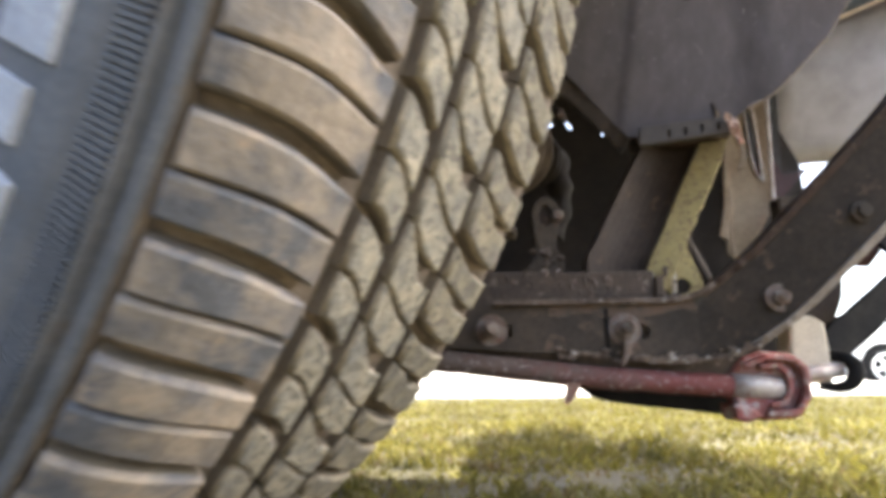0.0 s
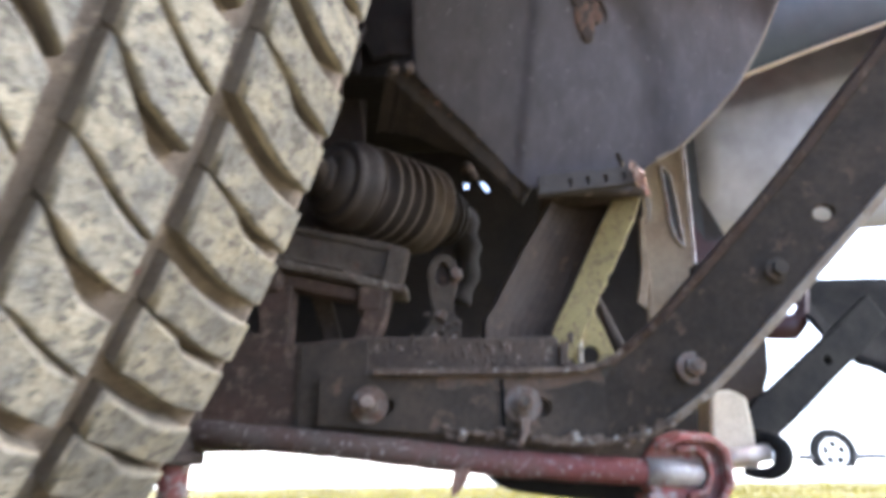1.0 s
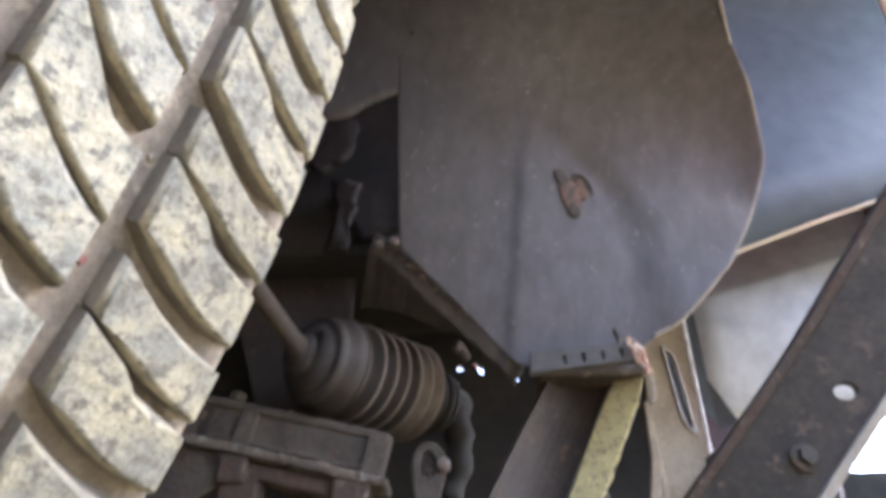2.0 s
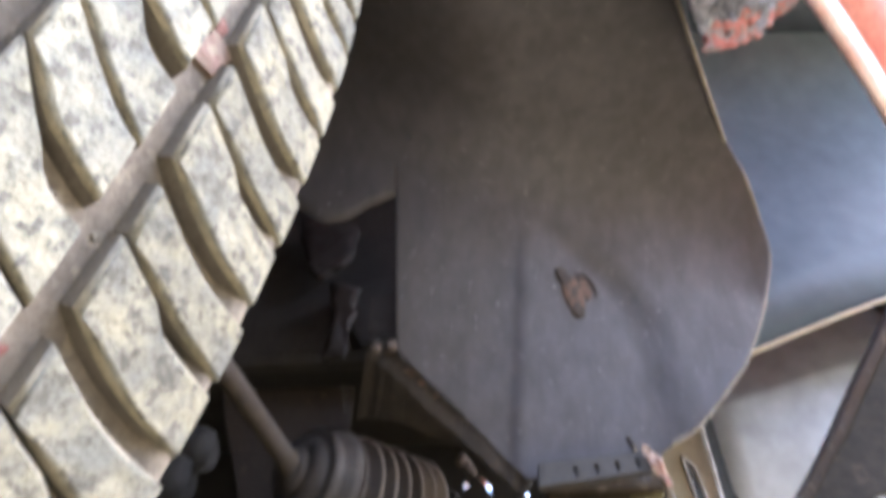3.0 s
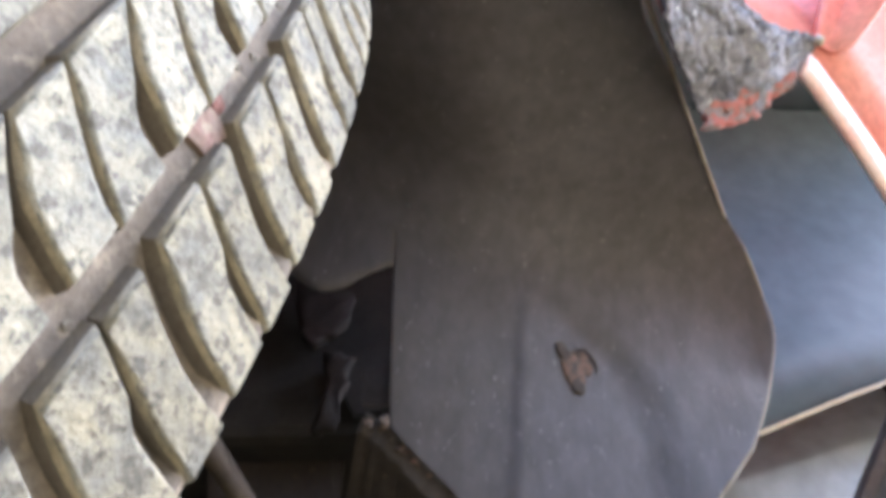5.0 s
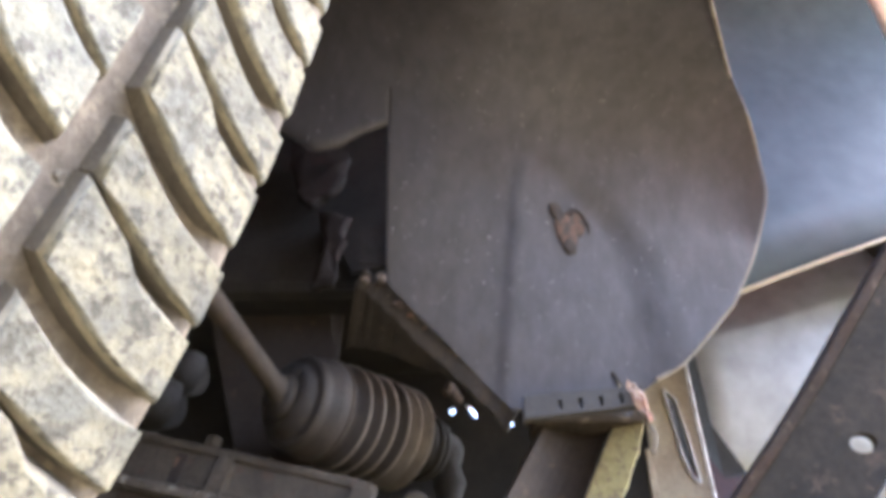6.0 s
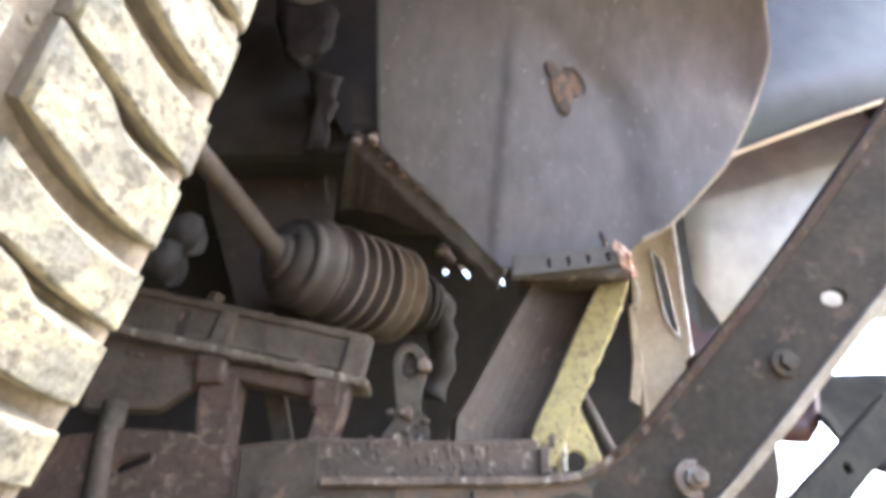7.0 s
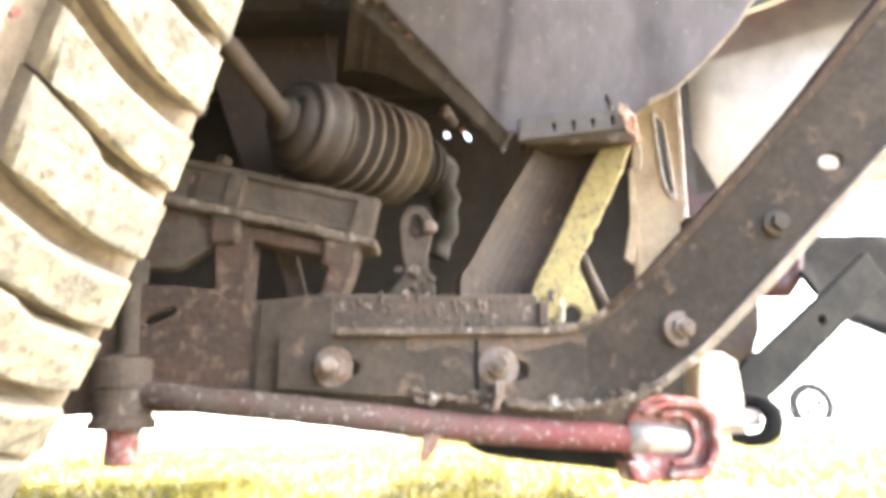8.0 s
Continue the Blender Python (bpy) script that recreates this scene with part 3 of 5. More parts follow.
def wheel_matrix(angle):
    turn = Matrix(((-AXLE.x, AHEAD.x, RISE.x), (-AXLE.y, AHEAD.y, RISE.y), (-AXLE.z, AHEAD.z, RISE.z))).to_4x4()
    return Matrix.Translation(CENTRE) @ turn @ Matrix.Rotation(angle, 4, "X")


def build_tread(tyre):
    """Blocks facing the camera are parts; the rest of the tread is one joined mesh."""
    meshes = []
    for column, outline in enumerate(tread_outlines()):
        verts, faces, n = block_geometry(outline, STEP if column < 6 else OUTER_STEP)
        me = bpy.data.meshes.new("tread_block")
        me.from_pydata(verts, [], faces)
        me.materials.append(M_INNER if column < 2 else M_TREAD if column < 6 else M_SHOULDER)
        me.materials.append(M_GROOVE)
        me.materials.append(M_EDGE if column < 6 else M_SHOULDER)
        for f in me.polygons:
            f.material_index = 1 if f.index < n else 2 if f.index < 2 * n else 0
            f.use_smooth = n <= f.index < 3 * n
        me.update()
        meshes.append((me, verts, faces, n))
    rest_v, rest_f = [], []
    for column, (me, verts, faces, n) in enumerate(meshes):
        step, count = (STEP, PITCHES) if column < 6 else (OUTER_STEP, 74)
        for k in range(count):
            angle = FIRST + step * (k - 12)
            m = wheel_matrix(angle)
            if k < 33:
                wide = Matrix.Translation((0.027, 0, 0)) @ Matrix.Diagonal((1 + flare(angle + 0.5 * STEP), 1, 1, 1)) @ Matrix.Translation((-0.027, 0, 0))
                ob = new("tread_block", me)
                ob.parent = tyre
                ob.matrix_basis = m @ wide if column < 2 else m
            else:
                base = len(rest_v)
                rest_v += [tuple(m @ Vector(v)) for v in verts]
                rest_f += [tuple(base + i for i in f) for f in faces]
    me = bpy.data.meshes.new("tread")
    me.from_pydata(rest_v, [], rest_f)
    me.materials.append(M_TREAD)
    ob = new("tread", me)
    ob.parent = tyre
    ob["kind"] = "stuff"
    # wear bars across the long grooves, and grit wedged in the inner groove
    for s0, s1, offs in ((0.0535, 0.0590, 0.56), (0.0270, 0.0325, 0.20)):
        for k in (2, 8, 13, 16, 24):
            a0 = FIRST + STEP * (k - 12 + offs)
            bm = bmesh.new()
            sweep(bm, [[on_wheel(s, a, r) for a, r in ((a0, R - DEPTH - 0.001), (a0 + 0.04 * STEP, R - DEPTH + 0.0022), (a0 + 0.34 * STEP, R - DEPTH + 0.0022), (a0 + 0.38 * STEP, R - DEPTH - 0.001))] for s in (s0 - 0.0012, s1 + 0.0012)])
            bmesh.ops.subdivide_edges(bm, edges=bm.edges[:], cuts=3, use_grid_fill=True)
            roughen(bm, 0.0007, 330)
            part("wear_bar", bm, M_REDBAR if s0 < 0.03 and k in (13, 16) else M_GROOVE, tyre)
            bm = bmesh.new()
            tube(bm, [on_wheel(s0 + (s1 - s0) * u, a0 - (0.02 + 0.10 * math.sin(math.pi * u)) * STEP, R - DEPTH + 0.0003) for u in (0.0, 0.2, 0.4, 0.6, 0.8, 1.0)], 0.0006, 6)
            part("cut", bm, M_ARM, tyre)
    rng = random.Random(5)
    for k in range(22):
        a0 = FIRST + STEP * (rng.random() * 13 - 4 if k else 1.62)
        bm = bmesh.new()
        bmesh.ops.create_icosphere(bm, subdivisions=2, radius=0.0008 + 0.0008 * rng.random() if k else 0.0022)
        roughen(bm, 0.0010, 400)
        bmesh.ops.translate(bm, verts=bm.verts, vec=on_wheel(0.030 + 0.003 * (rng.random() - 0.5), a0, R - DEPTH + 0.0004))
        part("grit", bm, M_REDGRIT if k % 5 == 0 else M_GROOVE, tyre)


def build_rim():
    section = [(0.020, 0.184), (0.026, 0.184), (0.028, 0.172), (0.045, 0.155), (0.078, 0.155), (0.086, 0.172), (0.088, 0.186), (0.094, 0.186), (0.094, 0.176), (0.088, 0.165), (0.070, 0.14), (0.066, 0.06), (0.076, 0.04), (0.076, 0.001)]
    bm = bmesh.new()
    n = 64
    rings = [[bm.verts.new(on_wheel(w, 2 * math.pi * k / n, r)) for w, r in section] for k in range(n)]
    for k in range(n):
        a, b = rings[k], rings[(k + 1) % n]
        for i in range(len(section) - 1):
            bm.faces.new((a[i], a[i + 1], b[i + 1], b[i]))
    rim = part("rim", bm, M_RIM, car, "pale steel rim", smooth=True)
    for k in range(4):
        a = 2 * math.pi * k / 4
        bm = bmesh.new()
        tube(bm, [on_wheel(0.064, a, 0.05), on_wheel(0.080, a, 0.05)], 0.009, 6)
        part("wheel_nut", bm, M_NUT, rim)


tyre = build_carcass()
build_rim()


# ---- the inner wing ----
# rows up the wall and over the roof: height, y at the rear, y at the front edge, x of the rear and of the front edge
WALL = [(0.313, 0.415, 0.415, 0.094, 0.158), (0.326, 0.408, 0.412, 0.0805, 0.167), (0.337, 0.400, 0.410, 0.0685, 0.187), (0.349, 0.391, 0.408, 0.0545, 0.201), (0.369, 0.378, 0.4065, 0.0305, 0.2205), (0.377, 0.373, 0.406, 0.0268, 0.2275), (0.404, 0.357, 0.403, 0.0268, 0.2445),
        (0.424, 0.347, 0.400, 0.0268, 0.2545), (0.447, 0.338, 0.389, 0.0268, 0.2620), (0.464, 0.330, 0.374, 0.0268, 0.2575), (0.480, 0.312, 0.350, 0.0268, 0.2465), (0.489, 0.288, 0.320, 0.0268, 0.2255), (0.492, 0.240, 0.262, 0.0268, 0.1955), (0.492, 0.200, 0.212, 0.0268, 0.1645), (0.486, 0.150, 0.172, 0.0268, 0.149)]


def ahead(x):
    """How far the wall has swung from its rear line to its front edge, starting softly."""
    t = (x - 0.04) / 0.21
    return min(0.5 * (t + math.sqrt(t * t + 0.02)), 1.0)


def dent(x, z):
    """The sheet is nowhere quite flat."""
    return 0.0012 * noise.noise(Vector((x * 25, z * 25, 0)))


def wall_y(x, z):
    """The wall's surface between the wing's foot and its roof."""
    for low, high in zip(WALL, WALL[1:]):
        if low[0] <= z <= high[0]:
            t = (z - low[0]) / (high[0] - low[0])
            rear, front, x0, x1 = [p + (q - p) * t for p, q in zip(low[1:], high[1:])]
            w = min(max((z - 0.315) / 0.06, 0.0), 1.0)
            return rear + (front - rear) * (ahead(x) * w + (1 - w) * (x - x0) / (x1 - x0)) + dent(x, z) - bulge(x, z)


def lift(x, z):
    """The roof of the arch climbs over the wheel."""
    return min(max(z - 0.44, 0.0) / 0.05, 1.0) * 0.4 * (0.07 - x + math.sqrt((0.07 - x) ** 2 + 0.0008))


def bulge(x, z):
    """The pressed wedge on the wall: pointed above, a small step at its rear, sinking under the wall's line ahead."""
    if z > 0.453:
        return 0.0
    x0 = 0.0905 + (z - 0.331) * 0.115
    curve = [(0.453, 0.108), (0.4465, 0.120), (0.437, 0.131), (0.426, 0.1435), (0.4104, 0.155), (0.394, 0.1622), (0.377, 0.1645), (0.356, 0.165), (0.30, 0.162)]
    x1 = next(b + (a - b) * (z - z1) / (z0 - z1) for (z0, a), (z1, b) in zip(curve, curve[1:]) if z >= z1)
    fade = min(1.0, (0.453 - z) / 0.028)
    if x > x1:  # the wall rises back to its own line
        t = min((x - x1) / 0.024, 1.0)
        return -0.0050 * fade * (1 - t * t * (3 - 2 * t))
    step = min(max((x - x0 + 0.006) / 0.009, 0.0), 1.0)
    return fade * step * step * (3 - 2 * step) * (0.0030 - 0.0080 * min(max((x - x0) / max(x1 - x0, 0.01), 0.0), 1.0))


def build_liner():
    bm = bmesh.new()
    rows = smoothed([(z, y0, y1) for z, y0, y1, _, _ in WALL], 6)
    ends = smoothed([(x0, x1, 0) for *_, x0, x1 in WALL], 6)
    cols = 110
    grid = []
    for (z, y0, y1), (x0, x1, _) in zip(rows, ends):
        row = []
        for i in range(cols + 1):
            x = x0 + (x1 - x0) * i / cols
            w = min(max((z - 0.315) / 0.06, 0.0), 1.0)
            y = y0 + (y1 - y0) * (ahead(x) * w + (1 - w) * i / cols)
            y += dent(x, z) - bulge(x, z)
            row.append(bm.verts.new((x, y, z + lift(x, z))))
        grid.append(row)
    for a, b in zip(grid, grid[1:]):
        for i in range(cols):
            bm.faces.new((a[i], a[i + 1], b[i + 1], b[i]))
    # towards the rear, with the opening that shows the dark behind it
    def skin(x, z):
        """A point of the wing behind its front part, by the height before the roof's climb."""
        for (z0, r0, f0, _), (z1, r1, f1, _) in zip(flat_rows, flat_rows[1:]):
            if z0 <= z <= z1:
                t = (z - z0) / max(z1 - z0, 1e-6)
                return (x, r0 + (r1 - r0) * t + (f0 + (f1 - f0) * t - r0 - (r1 - r0) * t) * ahead(x), z + lift(x, z))

    def unlifted(x, z):
        return 0.44 + (z - 0.44) / (1 + 20 * lift(x, 0.50))

    flat_rows = [(*p, 0) for p in rows]
    top = next(k for k, p in enumerate(rows) if p[0] >= 0.468)
    lobe = smoothed([(0.0268, 0.4605, 0), (0.010, 0.4525, 0), (-0.003, 0.4438, 0), (-0.015, 0.4418, 0), (-0.026, 0.449, 0), (-0.06, 0.474, 0), (-0.10, 0.50, 0), (-0.16, 0.525, 0)], 5)
    xs = [p.x for p in lobe] + [-0.24, -0.34, -0.5, -0.7]
    back = []
    for i, x in enumerate(xs):
        low = unlifted(x, lobe[i].y) if i < len(lobe) else 0.377
        zl = rows[top][0]
        col = [bm.verts.new(skin(x, low + (zl - low) * u / 6)) for u in range(7)]
        for k in range(top + 1, len(rows)):
            z, y0, y1 = rows[k]
            col.append(bm.verts.new((x, y0 + (y1 - y0) * ahead(x), z + lift(x, z))))
        back.append(col)
    for a, b in zip(back, back[1:]):
        for i in range(len(a) - 1):
            bm.faces.new((a[i + 1], a[i], b[i], b[i + 1]))
    bmesh.ops.remove_doubles(bm, verts=bm.verts, dist=0.0006)
    edge = [(x1, y1, z + lift(x1, z)) for (z, y0, y1), (x0, x1, _) in zip(rows, ends)]
    ob = part("inner_wing", bm, M_LINER, car, "dark coated inner wing with fine dust and a rusty patch", smooth=True)
    mod = ob.modifiers.new("thickness", "SOLIDIFY")
    mod.thickness, mod.offset = 0.0018, 0
    # a drain hole and a long scratch in the coat
    bm = bmesh.new()
    tube(bm, [(0.0355, 0.3190, 0.4955), (0.0352, 0.3225, 0.4975)], 0.0013, 10)
    part("drain_hole", bm, M_BLACK, ob)
    bm = bmesh.new()
    tube(bm, [Vector(skin(0.041 + 0.031 * t, unlifted(0.041 + 0.031 * t, 0.500 - 0.031 * t))) + Vector((0, -0.0004, -0.0008)) for t in [k / 8 for k in range(9)]], [0.0001 + 0.0006 * math.sin(math.pi * k / 8) for k in range(9)], 6)
    part("scratch", bm, M_BLACK, ob)
    # heart-shaped rusty patch where the coating has gone: bare rust, two dark lobes above and a dark tip
    def scab(outline, mat, proud, label):
        bm = bmesh.new()
        n = len(outline)
        cx, cz = sum(p[0] for p in outline) / n, sum(p[1] for p in outline) / n
        rings = []
        for shrink, out in ((1.0, -0.002), (1.0, 0.0014 + 0.4 * proud), (0.86, 0.0019 + proud), (0.45, 0.0024 + proud)):
            ring = [(cx + (x - cx) * shrink, cz + (z - cz) * shrink) for x, z in outline]
            rings.append([bm.verts.new((x, wall_y(x, z) - out - 0.0003 * noise.noise(Vector((x * 400, z * 400, 1))), z)) for x, z in ring])
        for a, b in zip(rings, rings[1:]):
            for k in range(n):
                bm.faces.new((a[k], a[(k + 1) % n], b[(k + 1) % n], b[k]))
        bm.faces.new(rings[-1])
        return part("rust_patch", bm, mat, ob, label)

    def blot(cx, cz, rx, rz, tilt=0.0, n=22):
        pts = []
        for k in range(n):
            a = 2 * math.pi * k / n
            r = 1 + 0.16 * noise.noise(Vector((math.cos(a) * 1.4 + cx * 300, math.sin(a) * 1.4, cz * 300)))
            u, v = rx * r * math.cos(a), rz * r * math.sin(a)
            pts.append((cx + u * math.cos(tilt) - v * math.sin(tilt), cz + u * math.sin(tilt) + v * math.cos(tilt)))
        return pts

    px, pz = 0.1300, 0.4093
    scab(blot(px - 0.0005, pz - 0.0015, 0.0066, 0.0108, 0.15), M_PATCH, 0.0009, "flaked orange-brown rust")
    scab(blot(px + 0.0058, pz + 0.0030, 0.0056, 0.0080, -0.25), M_PATCH, 0.0007, "flaked orange-brown rust")
    scab(blot(px - 0.0050, pz + 0.0072, 0.0043, 0.0062, 0.5), M_DARKRUST, 0.0012, "dark lifted flake")
    scab(blot(px + 0.0012, pz - 0.0112, 0.0042, 0.0046), M_DARKRUST, 0.0012, "dark lifted flake")
    for r, lo, hi in ((0.0062, 15, 135), (0.0092, -5, 95), (0.0115, -20, 70)):  # ridges where the coat has lifted round it
        bm = bmesh.new()
        arc = [(px + 0.0022 + r * math.cos(a), pz + 0.0020 + 1.05 * r * math.sin(a)) for a in [radians(lo + (hi - lo) * k / 8) for k in range(9)]]
        tube(bm, [(x, wall_y(x, z) - 0.0024, z) for x, z in arc], [0.0002, 0.0006, 0.0008, 0.0009, 0.0009, 0.0009, 0.0008, 0.0006, 0.0002], 6)
        part("lifted_edge", bm, M_DARKRUST, ob)
    # folded hem along the front edge
    bm = bmesh.new()
    tube(bm, [p for p in edge[8:] if p[2] < 0.488], 0.0011, 8)
    part("hem", bm, M_DUST, ob, "worn pale edge")
    # foot of the wing: a folded strip with slots, and two small tabs
    bm = bmesh.new()
    slots = [[(0.116 + 0.0105 * k, 0.3065 + 0.0012 * k), (0.1180 + 0.0105 * k, 0.3068 + 0.0012 * k), (0.1180 + 0.0105 * k, 0.3120 + 0.0012 * k), (0.116 + 0.0105 * k, 0.3117 + 0.0012 * k)] for k in range(4)]
    plate(bm, [(0.098, 0.302), (0.160, 0.309), (0.161, 0.320), (0.099, 0.315)], 0.3985, 0.4045, slots)
    part("foot_strip", bm, M_FOOT, ob, bevel=0.001)
    bm = bmesh.new()
    line = [(x + 0.0032, z - 0.0012) for x, z in ((0.1464, 0.3358), (0.1474, 0.3338), (0.1488, 0.3315), (0.1506, 0.3282), (0.1508, 0.3240), (0.1492, 0.3222))]
    tube(bm, [(x, wall_y(x, z) - 0.0008, z) for x, z in line], [0.0008, 0.0018, 0.0016, 0.0026, 0.0024, 0.0010], 8)
    part("wire_clip", bm, M_DARKRUST, ob, smooth=True)
    bm = bmesh.new()
    tube(bm, [(x, wall_y(x, z) - 0.0028, z) for x, z in ((0.1520, 0.3283), (0.1529, 0.3253), (0.1524, 0.3223))], [0.0005, 0.0009, 0.0005], 8)
    part("wire_end", bm, M_TAN, ob)
    # flange below the rear lower edge
    bm = bmesh.new()
    line = smoothed([(0.013, 0.380, 0.381), (0.030, 0.385, 0.3685), (0.0545, 0.398, 0.347), (0.079, 0.409, 0.3265), (0.096, 0.418, 0.3115)], 8)
    rows_ = []
    for k, p in enumerate(line):
        t = k / (len(line) - 1)
        wide = 0.011 + 0.040 * max(0.0, 1 - 1.6 * t)
        wob = noise.noise_vector(Vector((k * 0.9, 2, 5))) * 0.0012
        rows_.append([p + Vector((0, -0.0025, 0.002)) + wob, p + Vector((0.002, 0.001, 0.004)), p + Vector((-0.25 * wide, wide, -0.25 * wide + 0.004)), p + Vector((-0.30 * wide, wide, -0.38 * wide)) + wob, p + Vector((-0.0045, 0.003, -0.0055)) + wob])
    sweep(bm, rows_)
    roughen(bm, 0.0006, 210)
    part("lower_flange", bm, M_FLANGE, ob, "dark dirty flange with rust along its edge", bevel=0.001)
    for x, y, z, s in ((0.0245, 0.3795, 0.3755, 0.0034), (0.0150, 0.3830, 0.3765, 0.0028)):
        bm = bmesh.new()
        bmesh.ops.create_icosphere(bm, subdivisions=2, radius=s)
        roughen(bm, 0.001, 300)
        bmesh.ops.translate(bm, verts=bm.verts, vec=(x, y - 0.003, z))
        part("rivet", bm, M_NUT, ob)
    # scabs of rust along the flange's edge
    rng = random.Random(12)
    for k in range(18):
        t = 0.12 + rng.random() * 0.5
        p = line[int(t * (len(line) - 1))].lerp(line[int(t * (len(line) - 1)) + 1], rng.random())
        bm = bmesh.new()
        bmesh.ops.create_icosphere(bm, subdivisions=2, radius=0.0007 + 0.0013 * rng.random() ** 2)
        for v in bm.verts:
            v.co = Vector((v.co.x * 1.8, v.co.y * 0.6, v.co.z))
        roughen(bm, 0.0009, 320)
        bmesh.ops.translate(bm, verts=bm.verts, vec=p + Vector((rng.gauss(-0.001, 0.0012), -0.002, rng.gauss(-0.0005, 0.0014))))
        part("rust_scab", bm, M_SCAB if k % 5 == 0 else M_RUST, ob)
    return ob


inner_wing = build_liner()


# ---- chassis, bars and suspension ----
def beam_y(x):
    """The beam's face: along the car at first, then swinging outwards as it climbs."""
    d = 0.63 * (x - 0.1317)
    return 0.428 - 0.5 * (d + math.sqrt(d * d + 0.00008))


def build_beam():
    """The dark channel that runs level and then bends up towards the front."""
    top = smoothed([(-0.03, 0.205, 0), (0.02, 0.2045, 0), (0.073, 0.204, 0), (0.122, 0.205, 0), (0.142, 0.2135, 0), (0.162, 0.2295, 0), (0.182, 0.2505, 0), (0.226, 0.299, 0), (0.260, 0.341, 0), (0.330, 0.425, 0)], 6)
    bot = smoothed([(-0.03, 0.176, 0), (0.02, 0.172, 0), (0.072, 0.169, 0), (0.119, 0.165, 0), (0.151, 0.1695, 0), (0.172, 0.1825, 0), (0.193, 0.2025, 0), (0.253, 0.2700, 0), (0.300, 0.324, 0), (0.350, 0.382, 0)], 6)
    fold = 0.1317
    holes = [ring_points(0.2365, 0.2725, 0.0042, 20), ring_points(0.0965, 0.184, 0.0052, 14), ring_points(0.0085, 0.186, 0.0045, 14)]
    bm = bmesh.new()
    for level in (True, False):
        side = [[p for p in line if (p.x < fold) == level] for line in (top, bot)]
        joint = [(fold, 0.2082), (fold, 0.1660)]
        web = [(p.x, p.y) for p in side[0]] + (joint if level else []) + [(p.x, p.y) for p in reversed(side[1])] + ([] if level else joint[::-1])
        plate(bm, web, 0.0, 0.004, [h for h in holes if (h[0][0] < fold) == level])
    for k in range(16):
        bmesh.ops.bisect_plane(bm, geom=bm.verts[:] + bm.edges[:] + bm.faces[:], plane_co=(0.092 + 0.0056 * k, 0, 0), plane_no=(1, 0, 0))
    bmesh.ops.remove_doubles(bm, verts=bm.verts, dist=0.00005)
    for v in bm.verts:
        v.co.y += beam_y(v.co.x)
    beam = part("chassis_beam", bm, M_BEAM, car, "bent grey-green chassis beam with rust along its edges", bevel=0.0008)

    def flange(name, line, y0, y1, t, mat, label):
        rows = []
        for i, p in enumerate(line):
            d = (line[min(i + 1, len(line) - 1)] - line[max(i - 1, 0)]).normalized()
            nx, nz = -d.y, d.x
            wob = 0.0020 * noise.noise(Vector((p.x * 260, p.y * 260, 1)))
            rows.append([(p.x + nx * s, beam_y(p.x) + y, p.y + nz * s) for y, s in ((y0 + wob, -t), (y1, -t), (y1, t), (y0 + wob, t))])
        bm = bmesh.new()
        sweep(bm, rows)
        return part(name, bm, mat, beam, label, bevel=0.0006)

    flange("upper_lip", top[4:25], -0.0065, 0.0, 0.0017, M_LIP, "flaking rusty upper lip")
    flange("upper_flange", top[24:], -0.0035, 0.020, 0.0022, M_RUST, "rusty upper edge")
    flange("worn_edge", bot[14:28], -0.0030, 0.012, 0.0016, M_LIP, "flaking lower edge")
    flange("lower_flange", bot[26:], -0.0025, 0.028, 0.0022, M_DUST, "pale dusty lower flange")
    rows = []
    for i, p in enumerate(top[8:]):
        d = (top[min(i + 9, len(top) - 1)] - top[i + 7]).normalized()
        nx, nz = d.y, -d.x
        deep = 0.0095 + 0.0050 * noise.noise(Vector((p.x * 120, p.y * 120, 7)))
        rows.append([(p.x + nx * q, beam_y(p.x) + y, p.y + nz * q) for q, y in ((0.0006, -0.0010), (deep, -0.0007), (deep, 0.001), (0.0006, 0.001))])
    bm = bmesh.new()
    sweep(bm, rows)
    part("rust_band", bm, M_RUSTBAND, beam, "brown rust under the upper edge")
    # crumbs of rust and old paint along the lower edge
    rng = random.Random(21)
    bm = bmesh.new()
    for k in range(110):
        i = 8 + int(rng.random() * 20)
        p = bot[i].lerp(bot[i + 1], rng.random())
        at = Vector((p.x, beam_y(p.x) - 0.0022, p.y + rng.gauss(0.0005, 0.0016)))
        s = 0.0008 + 0.0016 * rng.random() ** 2
        for v in bmesh.ops.create_icosphere(bm, subdivisions=1, radius=s)["verts"]:
            v.co = Vector((v.co.x * 1.7, v.co.y * 0.8, v.co.z)) + at
    roughen(bm, 0.0007, 400)
    part("crust", bm, M_LIP, beam, "pale flaking crust")
    hex_bolt(0.1735, 0.4015, 0.201, 0.0085, beam, M_NUT, 0.011)
    hex_bolt(0.0855, 0.4278, 0.186, 0.0105, beam, M_NUT, 0.017)
    hex_bolt(-0.001, 0.4278, 0.187, 0.0105, beam, M_NUT, 0.019)
    hex_bolt(0.2145, 0.3755, 0.2465, 0.0065, beam, M_BEAM, 0.006, tip=False)
    # strap that ties the bar to the beam, and the joint in the web
    bm = bmesh.new()
    plate(bm, [(0.0825, 0.178), (0.0885, 0.178), (0.0875, 0.171), (0.0840, 0.1635), (0.0800, 0.1630), (0.0830, 0.170)], 0.418, 0.4245)
    part("strap", bm, M_NUT, beam, "corroded strap", bevel=0.001)
    bm = bmesh.new()
    plate(bm, [(0.0734, 0.1705), (0.0752, 0.1705), (0.0752, 0.2000), (0.0734, 0.2000)], 0.4256, 0.4278)
    part("weld_seam", bm, M_ARM, beam)
    return beam


